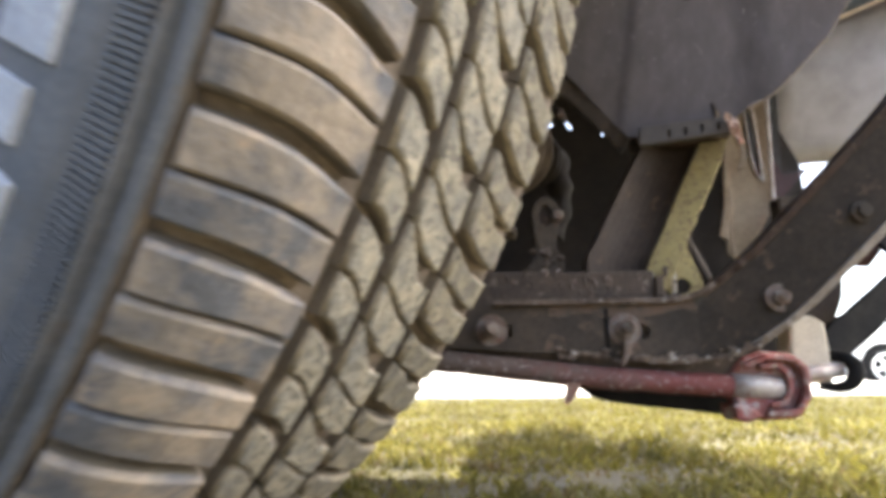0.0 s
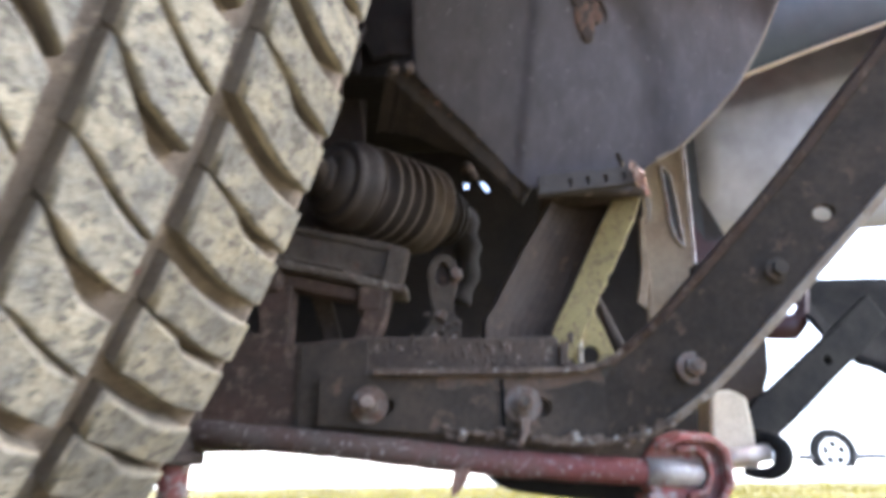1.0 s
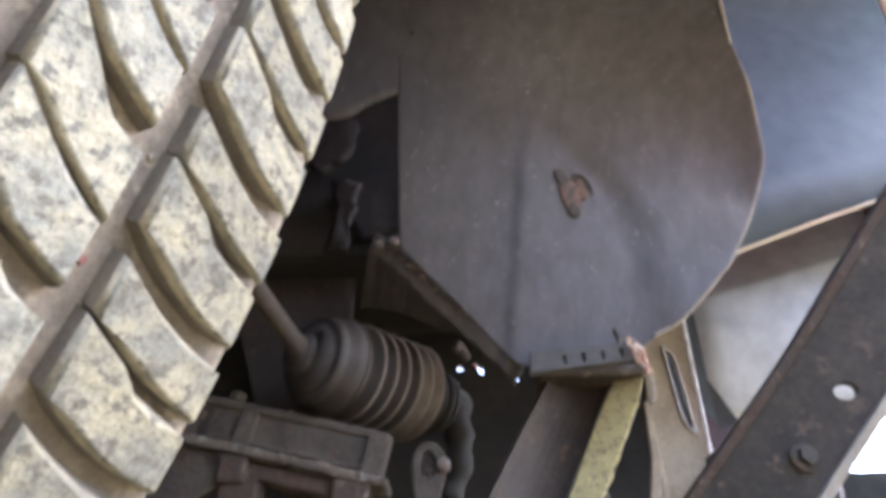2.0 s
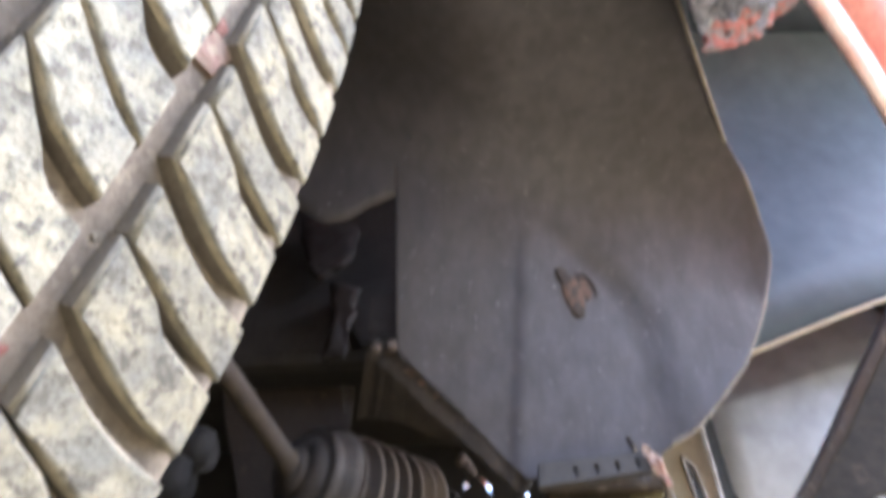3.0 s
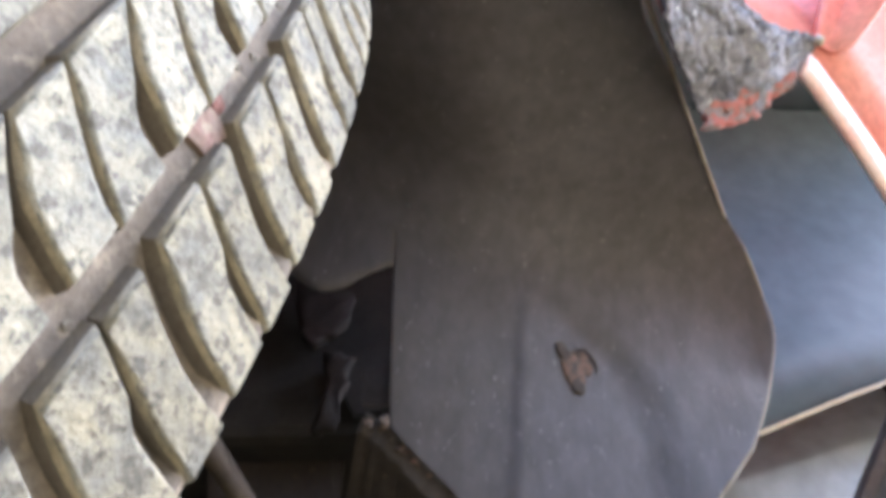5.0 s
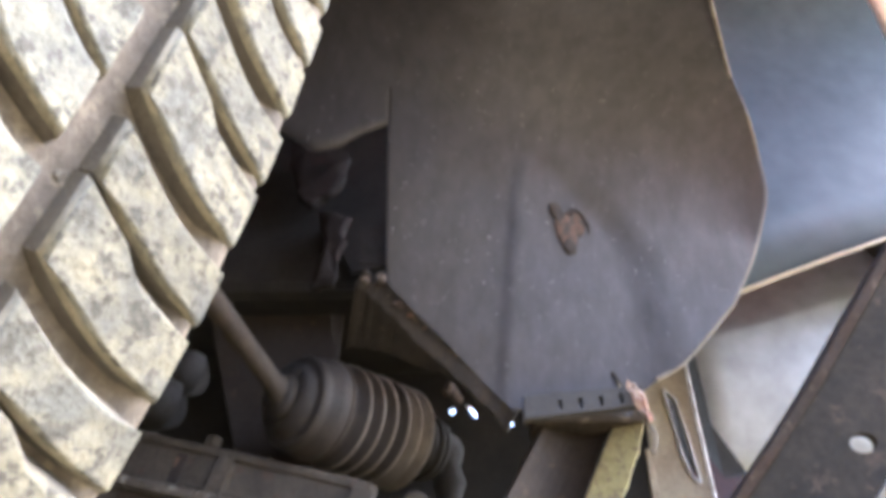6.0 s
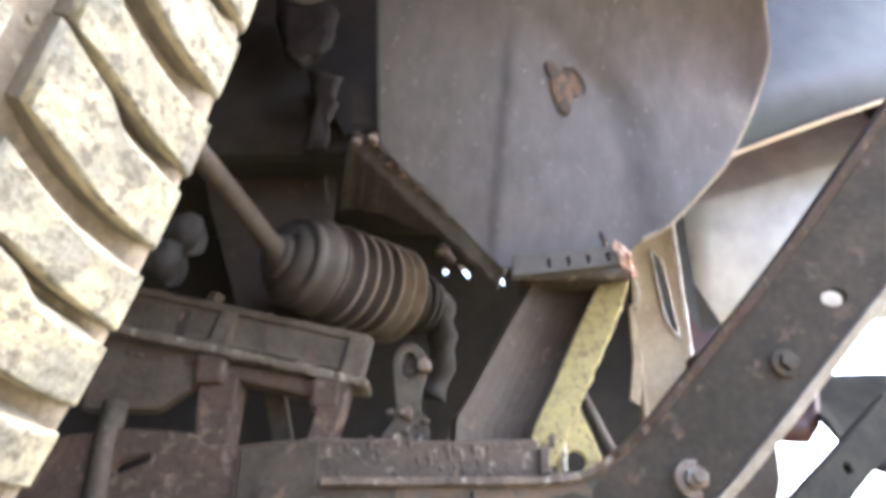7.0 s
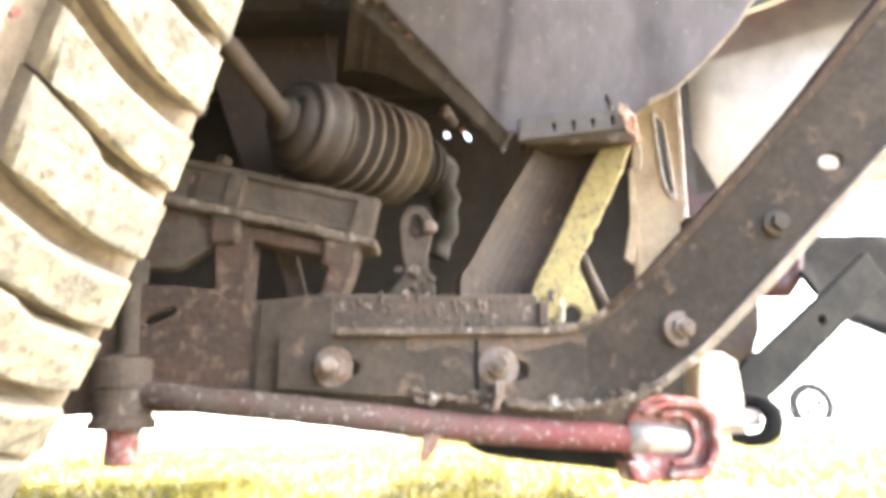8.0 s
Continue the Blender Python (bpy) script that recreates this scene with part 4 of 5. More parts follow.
def build_bar():
    """The red round bar under the beam."""
    bm = bmesh.new()
    line = smoothed([(-0.104, 0.440, 0.1740), (-0.094, 0.4355, 0.173), (-0.070, 0.4300, 0.1705), (-0.021, 0.428, 0.1655), (0.056, 0.430, 0.1565), (0.120, 0.434, 0.1515), (0.180, 0.437, 0.1480)], 10)
    tube(bm, line, 0.0074, 20)
    roughen(bm, 0.0007, 150)
    bar = part("torsion_bar", bm, M_BAR, car, "round bar with flaking red paint over grey", smooth=True)
    bm = bmesh.new()
    tube(bm, [(0.152, 0.4355, 0.1500), (0.166, 0.436, 0.1490), (0.1815, 0.4368, 0.1478), (0.1835, 0.4370, 0.1476)], [0.0078, 0.0081, 0.0080, 0.0066], 24)
    part("bar_end", bm, M_BRIGHT, bar, "worn bright end of the bar", smooth=True)
    bm = bmesh.new()
    plate(bm, [(0.0470, 0.155), (0.0565, 0.155), (0.0535, 0.1460), (0.0490, 0.1405), (0.0450, 0.1375), (0.0445, 0.1430)], 0.424, 0.4262)
    part("tab", bm, M_SCAB, bar, "small rusty tab", bevel=0.0008)
    return bar


def build_bracket():
    outer = [(0.153, 0.160), (0.160, 0.167), (0.172, 0.1715), (0.190, 0.170), (0.1985, 0.162), (0.199, 0.143), (0.190, 0.129), (0.172, 0.1275), (0.157, 0.132), (0.152, 0.142), (0.151, 0.153)]
    bm = bmesh.new()
    plate(bm, outer, 0.4335, 0.450)
    roughen(bm, 0.0008, 120)
    ob = part("bar_bracket", bm, M_RED, car, "heavy bracket in flaking red paint", bevel=0.0028, segments=3)
    ridge = [(0.168, 0.1625), (0.180, 0.1635), (0.1865, 0.158), (0.1875, 0.146), (0.1825, 0.1375), (0.172, 0.1355), (0.172, 0.1385), (0.1805, 0.1405), (0.184, 0.147), (0.1832, 0.1560), (0.178, 0.1600), (0.168, 0.1595)]
    bm = bmesh.new()
    plate(bm, ridge, 0.4270, 0.4334)
    roughen(bm, 0.0010, 140)
    part("inner_ridge", bm, M_RED, ob, bevel=0.0012, segments=3)
    rim = [(0.157, 0.1625), (0.172, 0.1695), (0.189, 0.168), (0.1965, 0.161), (0.197, 0.1435), (0.189, 0.131), (0.170, 0.1295), (0.170, 0.1335), (0.187, 0.135), (0.1925, 0.1445), (0.192, 0.1590), (0.187, 0.164), (0.172, 0.1655), (0.160, 0.1600)]
    bm = bmesh.new()
    plate(bm, rim, 0.4245, 0.4334)
    roughen(bm, 0.0011, 130)
    part("raised_rim", bm, M_RED, ob, bevel=0.0018, segments=3)
    bm = bmesh.new()
    plate(bm, [(0.150, 0.1385), (0.160, 0.137), (0.168, 0.130), (0.158, 0.1265), (0.1515, 0.128)], 0.428, 0.458)
    part("lower_lug", bm, M_RED, ob, bevel=0.002)
    return ob


def build_king_pin():
    """The upright pin behind the tyre: shaft, collar and red lower end."""
    x, y = -0.117, 0.440
    bm = bmesh.new()
    tube(bm, [(x, y, 0.188), (x + 0.001, y, 0.200), (x - 0.001, y, 0.225), (x - 0.001, y + 0.002, 0.240), (x - 0.002, y + 0.003, 0.249)], [0.0085, 0.0066, 0.0064, 0.0066, 0.0068], 20)
    pin = part("pin", bm, M_BEAM, car, "upright grey pin with a red lower end", smooth=True)
    bm = bmesh.new()
    tube(bm, [(x + 0.002, y, 0.1555), (x + 0.002, y, 0.157), (x + 0.002, y, 0.1605), (x + 0.0015, y, 0.163), (x + 0.0015, y, 0.1755), (x + 0.001, y, 0.1775), (x, y, 0.192), (x, y, 0.1945)], [0.0160, 0.0172, 0.0172, 0.0152, 0.0150, 0.0163, 0.0160, 0.011], 28)
    part("collar", bm, M_BROWN, pin, "grimy collar")
    bm = bmesh.new()
    tube(bm, [(x + 0.004, y, 0.1375), (x + 0.004, y, 0.139), (x + 0.0035, y, 0.150), (x + 0.003, y, 0.158)], [0.0072, 0.0084, 0.0085, 0.0095], 18)
    part("lower_end", bm, M_RED, pin, "red painted stub")
    return pin


def build_crossmember():
    """The brown plate work behind the bar: a big gusset with a slot, uprights and a box with flaking coat."""
    slot = [(-0.1105, 0.2135), (-0.107, 0.2115), (-0.093, 0.2170), (-0.0905, 0.2200), (-0.094, 0.2215), (-0.108, 0.2170)]
    bm = bmesh.new()
    plate(bm, [(-0.158, 0.162), (-0.10, 0.166), (-0.004, 0.170), (-0.004, 0.2285), (-0.020, 0.2275), (-0.045, 0.2250), (-0.064, 0.2255), (-0.072, 0.2315), (-0.090, 0.2335), (-0.111, 0.2350), (-0.155, 0.228)], 0.438, 0.444, [slot])
    cross = part("crossmember", bm, M_RUST, car, "brown rusty crossmember plate with a slot", bevel=0.001)
    bm = bmesh.new()
    plate(bm, [(-0.046, 0.171), (-0.0445, 0.171), (-0.0445, 0.222), (-0.046, 0.222)], 0.4362, 0.438)
    part("weld_seam", bm, M_ROD, cross)
    bm = bmesh.new()
    plate(bm, [(-0.0440, 0.1715), (-0.0040, 0.1720), (-0.0040, 0.2265), (-0.0190, 0.2258), (-0.0440, 0.2232)], 0.4357, 0.4378)
    part("end_plate", bm, M_BEAM, cross, "dark painted end plate", bevel=0.0008)
    bm = bmesh.new()
    plate(bm, [(-0.012, 0.158), (0.060, 0.154), (0.166, 0.152), (0.166, 0.178), (0.154, 0.199), (0.142, 0.2085), (0.111, 0.2105), (0.1095, 0.2268), (0.06, 0.2262), (-0.012, 0.2285)], 0.4365, 0.449)
    box = part("front_box", bm, M_BROWN, cross, "box with flaking underseal", bevel=0.0015)
    for k in range(60):
        rng = random.Random(k)
        x, z = -0.008 + 0.135 * rng.random(), 0.2075 + 0.019 * rng.random()
        bm = bmesh.new()
        bmesh.ops.create_icosphere(bm, subdivisions=2, radius=0.0007 + 0.0018 * rng.random() ** 2)
        for v in bm.verts:
            v.co.y *= 0.14
            v.co.z *= 1.7
        roughen(bm, 0.0010, 330)
        bmesh.ops.translate(bm, verts=bm.verts, vec=(x, 0.4363, z))
        part("flake", bm, M_LIP if k % 3 == 0 else M_BROWN, cross)
    for pts in ([(-0.077, 0.264), (-0.055, 0.264), (-0.056, 0.218), (-0.073, 0.218)], [(-0.004, 0.264), (0.010, 0.264), (0.004, 0.240), (-0.003, 0.222), (-0.016, 0.222)]):
        bm = bmesh.new()
        plate(bm, pts, 0.446, 0.466)
        part("upright", bm, M_RUST, cross, bevel=0.0015)
    bm = bmesh.new()
    sweep(bm, [[(-0.052, 0.478, 0.272), (-0.038, 0.478, 0.270), (-0.038, 0.484, 0.270), (-0.052, 0.484, 0.272)], [(-0.036, 0.476, 0.222), (-0.024, 0.476, 0.222), (-0.024, 0.482, 0.222), (-0.036, 0.482, 0.222)]])
    part("inner_stay", bm, M_BROWN, cross, bevel=0.001)
    bm = bmesh.new()
    block(bm, (-0.155, 0.445, 0.166), (0.0, 0.55, 0.171))
    part("lower_shelf", bm, M_BROWN, cross, bevel=0.001)
    return cross


def build_arm():
    """The cast lower arm: an I-section that runs inwards from the wheel, with bosses and bolts."""
    a, b = Vector((-0.132, 0.450, 0.3070)), Vector((0.016, 0.458, 0.2755))
    d = (b - a).normalized()
    up = Vector((0.19, 0, 1)).normalized()
    out = Vector((0, -1, 0))

    def bar(u0, u1, h0, h1, o0, o1, wob=0.0009):
        n = 16
        bm = bmesh.new()
        sweep(bm, [[tuple(a + d * (u0 + (u1 - u0) * k / n) + up * h + out * o) for h, o in ((h0, o0), (h1, o0), (h1, o1), (h0, o1))] for k in range(n + 1)])
        roughen(bm, wob, 160)
        return bm

    length = (b - a).length
    arm = part("control_arm", bar(0, length, -0.0165, 0.016, -0.006, 0.001), M_CAST, car, "dirty cast control arm of I-section", bevel=0.0012)
    part("lower_rail", bar(0, length + 0.006, -0.0175, -0.0120, -0.012, 0.0135, 0.0015), M_RAIL, arm, "pale worn lower rail", bevel=0.0016)
    part("upper_rail", bar(0, length - 0.002, 0.0105, 0.0160, -0.012, 0.0035, 0.0014), M_CAST, arm, bevel=0.0016)
    part("mid_ridge", bar(0.045, length - 0.012, -0.0095, -0.0070, 0.0, 0.005), M_CAST, arm, bevel=0.0008)
    for u, w in ((0.060, 0.010), (length - 0.013, 0.013)):
        part("rib", bar(u, u + w, -0.0115, 0.0112, 0.0005, 0.0055, 0.0012), M_CAST, arm, bevel=0.0015)
    p = a + d * 0.052 + up * 0.0158
    bm = bmesh.new()
    tube(bm, [p, p + up * 0.006], 0.0052, 6)
    part("bolt_head", bm, M_CAST, arm, bevel=0.0006)
    rng = random.Random(3)
    for k in range(16):  # crumbs of dirt along the upper edge
        p = a + d * (0.06 + 0.09 * rng.random()) + up * 0.0163 - out * (0.006 * rng.random())
        bm = bmesh.new()
        bmesh.ops.create_icosphere(bm, subdivisions=1, radius=0.0009 + 0.0013 * rng.random())
        roughen(bm, 0.0008, 400)
        bmesh.ops.translate(bm, verts=bm.verts, vec=p)
        part("dirt_crumb", bm, M_CAST if k % 4 else M_LIP, arm)
    for k in range(22):  # paler crumbs along the lower rail's edge
        p = a + d * (0.03 + (length - 0.025) * rng.random()) - up * (0.0125 + 0.0045 * rng.random()) + out * 0.0132
        bm = bmesh.new()
        bmesh.ops.create_icosphere(bm, subdivisions=1, radius=0.0007 + 0.0011 * rng.random() ** 2)
        roughen(bm, 0.0008, 400)
        for v in bm.verts:
            v.co.x *= 1.6
        bmesh.ops.translate(bm, verts=bm.verts, vec=p)
        part("dirt_crumb", bm, M_LIP if k % 3 else M_RAIL, arm)
    part("slot", bar(0.036, 0.042, -0.008, 0.009, 0.0005, 0.0016, 0.0), M_SOOT, arm, bevel=0.0008)
    part("lower_web", bar(0.015, length - 0.012, -0.0275, -0.0180, -0.010, 0.006), M_RUST, arm, "rusty web under the arm", bevel=0.002)
    for u in (0.068, length - 0.016):
        p = a + d * u - up * 0.026
        bm = bmesh.new()
        block(bm, p - Vector((0.009, 0.012, 0.008)), p + Vector((0.009, 0.008, 0.010)))
        roughen(bm, 0.001, 150)
        part("boss", bm, M_RUST, arm, bevel=0.003)
    bm = bmesh.new()
    sweep(bm, [[(-0.140, 0.446, 0.292), (-0.140, 0.446, 0.246), (-0.140, 0.456, 0.246), (-0.140, 0.456, 0.292)], [(-0.098, 0.446, 0.288), (-0.098, 0.446, 0.246), (-0.098, 0.456, 0.246), (-0.098, 0.456, 0.288)], [(-0.066, 0.448, 0.280), (-0.066, 0.448, 0.268), (-0.066, 0.456, 0.268), (-0.066, 0.456, 0.280)]])
    part("web_plate", bm, M_CAST, arm, bevel=0.0015)
    return arm


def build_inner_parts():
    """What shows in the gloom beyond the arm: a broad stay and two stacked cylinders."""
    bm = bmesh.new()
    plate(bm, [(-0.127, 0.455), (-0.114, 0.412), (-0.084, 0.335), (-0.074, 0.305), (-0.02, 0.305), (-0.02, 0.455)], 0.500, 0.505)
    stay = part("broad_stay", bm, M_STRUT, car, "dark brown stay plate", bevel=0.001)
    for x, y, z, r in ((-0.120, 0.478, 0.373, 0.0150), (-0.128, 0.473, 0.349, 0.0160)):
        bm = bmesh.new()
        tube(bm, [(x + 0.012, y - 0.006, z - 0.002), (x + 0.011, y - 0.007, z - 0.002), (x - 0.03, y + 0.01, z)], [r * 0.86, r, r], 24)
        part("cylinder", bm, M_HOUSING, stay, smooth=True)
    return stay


def build_link():
    """The little eye link on the box, with its bolt."""
    pts = [(0.026, 0.226), (0.052, 0.226), (0.0525, 0.238), (0.047, 0.250), (0.0485, 0.262)] + [(0.0408 + 0.0105 * math.cos(a), 0.2745 + 0.0145 * math.sin(a)) for a in [radians(-25 + 23 * k) for k in range(11)]] + [(0.0315, 0.262), (0.0335, 0.250), (0.030, 0.240), (0.025, 0.234)]
    bm = bmesh.new()
    plate(bm, pts, 0.462, 0.470, [[(0.0402 + 0.0048 * math.cos(2 * math.pi * k / 14), 0.2745 + 0.0082 * math.sin(2 * math.pi * k / 14)) for k in range(14)]])
    link = part("eye_link", bm, M_CAST, car, "dusty eye link with a bolt", bevel=0.0022, segments=3)
    bm = bmesh.new()
    tube(bm, [(0.0402, 0.4672, 0.2745), (0.0402, 0.480, 0.2745)], 0.0098, 16)
    part("bush", bm, M_SOOT, link)
    bm = bmesh.new()
    tube(bm, [(0.0495, 0.457, 0.2735), (0.0495, 0.464, 0.2735)], 0.0042, 12)
    part("bolt", bm, M_NUT, link, bevel=0.0012)
    rng = random.Random(8)
    for k in range(12):
        bm = bmesh.new()
        bmesh.ops.create_icosphere(bm, subdivisions=2, radius=0.0016 + 0.0026 * rng.random())
        roughen(bm, 0.0022, 260)
        bmesh.ops.translate(bm, verts=bm.verts, vec=(0.027 + 0.025 * rng.random(), 0.4615 + 0.002 * rng.random(), 0.227 + 0.02 * rng.random()))
        part("caked_mud", bm, M_LIP if k % 3 == 0 else M_BROWN, link)
    return link


def build_steering():
    """The tie rod from the wheel into the ribbed rubber boot."""
    b = Vector((-0.0345, 0.432, 0.3325))
    a = Vector((-0.050, 0.355, 0.3395))
    d = (b - a).normalized()
    bm = bmesh.new()
    tube(bm, [a - d * 0.06, a, b - d * 0.014, b - d * 0.013, b + d * 0.012], [0.0060, 0.0058, 0.0058, 0.0070, 0.0070], 18)
    rod = part("tie_rod", bm, M_ROD, car, "thin rusty tie rod", smooth=True)
    end = b.lerp(Vector((0.0425, 0.527, 0.341)), 0.87)
    ax = (end - b).normalized()
    total = (end - b).length
    pts, radii = [], []

    def ring(u, r):
        pts.append(b + ax * u)
        radii.append(r)

    # rolled mouth, rounded cup, then the folds
    for u, r in ((0.006, 0.0066), (-0.004, 0.0080), (-0.007, 0.0100), (-0.006, 0.0128), (-0.001, 0.0134), (0.001, 0.0160), (-0.001, 0.0190), (0.001, 0.0212), (0.005, 0.0212), (0.007, 0.0235), (0.006, 0.0258), (0.008, 0.0276), (0.012, 0.0268), (0.015, 0.0270), (0.018, 0.0298), (0.023, 0.0306), (0.028, 0.0300), (0.032, 0.0258)):
        ring(u, r)
    folds = 6
    for k in range(folds):
        u0 = 0.034 + (total - 0.042) * k / folds
        step = (total - 0.042) / folds
        big, small = 0.0326 + 0.0003 * k, 0.0238
        for s, r in ((0.0, small), (0.18, small + 0.2 * (big - small)), (0.40, big - 0.0012), (0.50, big), (0.60, big - 0.0010), (0.82, small + 0.2 * (big - small))):
            ring(u0 + step * s, r)
    ring(total - 0.006, 0.0185)
    ring(total + 0.004, 0.0180)
    bm = bmesh.new()
    tube(bm, pts, radii, 48)
    bm.faces.ensure_lookup_table()
    # highlights on the fold crests are painted with the paler second material
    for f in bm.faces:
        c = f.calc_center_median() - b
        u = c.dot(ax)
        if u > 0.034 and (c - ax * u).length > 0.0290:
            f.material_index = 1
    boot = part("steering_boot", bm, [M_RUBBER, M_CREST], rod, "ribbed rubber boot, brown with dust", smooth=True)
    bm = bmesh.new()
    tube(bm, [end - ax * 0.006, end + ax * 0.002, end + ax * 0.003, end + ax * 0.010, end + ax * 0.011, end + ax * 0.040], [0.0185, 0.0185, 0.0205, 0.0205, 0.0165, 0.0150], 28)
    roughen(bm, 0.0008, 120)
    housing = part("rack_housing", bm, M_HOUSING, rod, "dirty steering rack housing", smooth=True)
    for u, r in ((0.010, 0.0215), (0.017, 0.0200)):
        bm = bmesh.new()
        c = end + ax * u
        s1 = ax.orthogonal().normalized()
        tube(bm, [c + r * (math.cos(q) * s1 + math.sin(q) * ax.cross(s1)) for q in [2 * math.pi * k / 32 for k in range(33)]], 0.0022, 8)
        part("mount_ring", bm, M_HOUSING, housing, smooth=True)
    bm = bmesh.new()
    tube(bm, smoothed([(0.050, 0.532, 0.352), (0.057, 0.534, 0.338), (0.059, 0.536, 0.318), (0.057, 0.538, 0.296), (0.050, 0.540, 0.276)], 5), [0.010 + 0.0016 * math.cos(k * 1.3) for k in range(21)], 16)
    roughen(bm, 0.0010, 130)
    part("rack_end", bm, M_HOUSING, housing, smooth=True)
    bm = bmesh.new()
    tube(bm, [(0.058, 0.505, 0.372), (0.060, 0.520, 0.384), (0.066, 0.545, 0.386)], [0.0035, 0.004, 0.004], 12)
    part("pipe_stub", bm, M_RUST, housing, smooth=True)
    side = ax.orthogonal().normalized()
    bm = bmesh.new()
    tube(bm, [b + ax * 0.026 + 0.0308 * (math.cos(t) * side + math.sin(t) * ax.cross(side)) for t in [2 * math.pi * k / 28 for k in range(29)]], 0.0009, 6)
    part("clamp", bm, M_ROD, boot)
    # a loose wire
    bm = bmesh.new()
    tube(bm, smoothed([(-0.0150, 0.440, 0.397), (-0.0148, 0.442, 0.391), (-0.0138, 0.444, 0.384), (-0.0125, 0.446, 0.378)], 5), 0.0005, 6)
    part("wire", bm, M_ROD, rod)
    return rod


def build_strut():
    """The slanting channel: brown rear face, yellow face with flaking paint."""
    n = 18
    left = smoothed([(0.120, 0.477, 0.335), (0.096, 0.463, 0.292), (0.074, 0.449, 0.250), (0.0675, 0.445, 0.238), (0.0675, 0.445, 0.214)], 6)
    right = smoothed([(0.166, 0.488, 0.340), (0.143, 0.474, 0.298), (0.119, 0.458, 0.252), (0.109, 0.452, 0.234), (0.107, 0.450, 0.212)], 6)
    bm = bmesh.new()
    front = [(k / 8, 0.010 * math.sin(math.pi * k / 8) ** 0.8) for k in range(9)]
    sweep(bm, [[p + Vector((-0.003, 0.008, 0))] + [p.lerp(q, u) + Vector((0, dy, 0)) for u, dy in front] + [p.lerp(q, u) + Vector((0, dy + 0.006, 0)) for u, dy in reversed(front)] for p, q in zip(left, right)])
    strut = part("strut", bm, M_STRUT, car, "slanting channel strut with one face in flaking yellow paint", bevel=0.0008)
    bm = bmesh.new()
    edge = smoothed([(0.183, 0.477, 0.338), (0.1725, 0.472, 0.313), (0.158, 0.464, 0.286), (0.139, 0.452, 0.252), (0.1245, 0.441, 0.226), (0.117, 0.438, 0.2125)], 6)
    inner = smoothed([(0.166, 0.485, 0.340), (0.154, 0.478, 0.318), (0.139, 0.470, 0.290), (0.122, 0.458, 0.257), (0.1085, 0.449, 0.232), (0.107, 0.441, 0.2125)], 6)
    stations = []
    for k, (p, q) in enumerate(zip(inner, edge)):
        wob = Vector((0.0020 * noise.noise(Vector((k * 0.77, 4, 2))), 0, 0))
        stations.append([p + Vector((0, -0.003, 0)), q + wob + Vector((0, -0.003, 0)), q + wob + Vector((0.0005, 0.002, 0)), p + Vector((0.0005, 0.002, 0))])
    sweep(bm, stations)
    part("yellow_face", bm, M_YELLOW, strut, "flaking yellow paint over rust", bevel=0.0008)
    bm = bmesh.new()
    plate(bm, [(0.1195, 0.206), (0.119, 0.224), (0.127, 0.236), (0.1345, 0.2425), (0.1385, 0.232), (0.1445, 0.214), (0.143, 0.206)], 0.4425, 0.4455, [ring_points(0.1292, 0.2160, 0.0054, 16)])
    part("foot_eye", bm, M_YELLOW, strut, "yellow foot with a round hole", bevel=0.0008)
    bm = bmesh.new()
    tube(bm, [(0.1225, 0.4400, 0.2085), (0.1228, 0.4392, 0.2175), (0.1240, 0.4405, 0.2255)], [0.0012, 0.0014, 0.0009], 8)
    roughen(bm, 0.0008, 300)
    part("hanging_flake", bm, M_CREAM, strut, "pale hanging flake")
    bm = bmesh.new()
    block(bm, (0.1095, 0.432, 0.208), (0.1145, 0.446, 0.222))
    roughen(bm, 0.001, 200)
    part("foot_clip", bm, M_BROWN, strut, bevel=0.001)
    bm = bmesh.new()
    block(bm, (0.112, 0.470, 0.333), (0.182, 0.500, 0.350))
    part("head", bm, M_BROWN, strut, bevel=0.002)
    bm = bmesh.new()
    tube(bm, [(0.1455, 0.492, 0.266), (0.158, 0.474, 0.220)], 0.0038, 10)
    part("stay", bm, M_ROD, strut, smooth=True)
    return strut


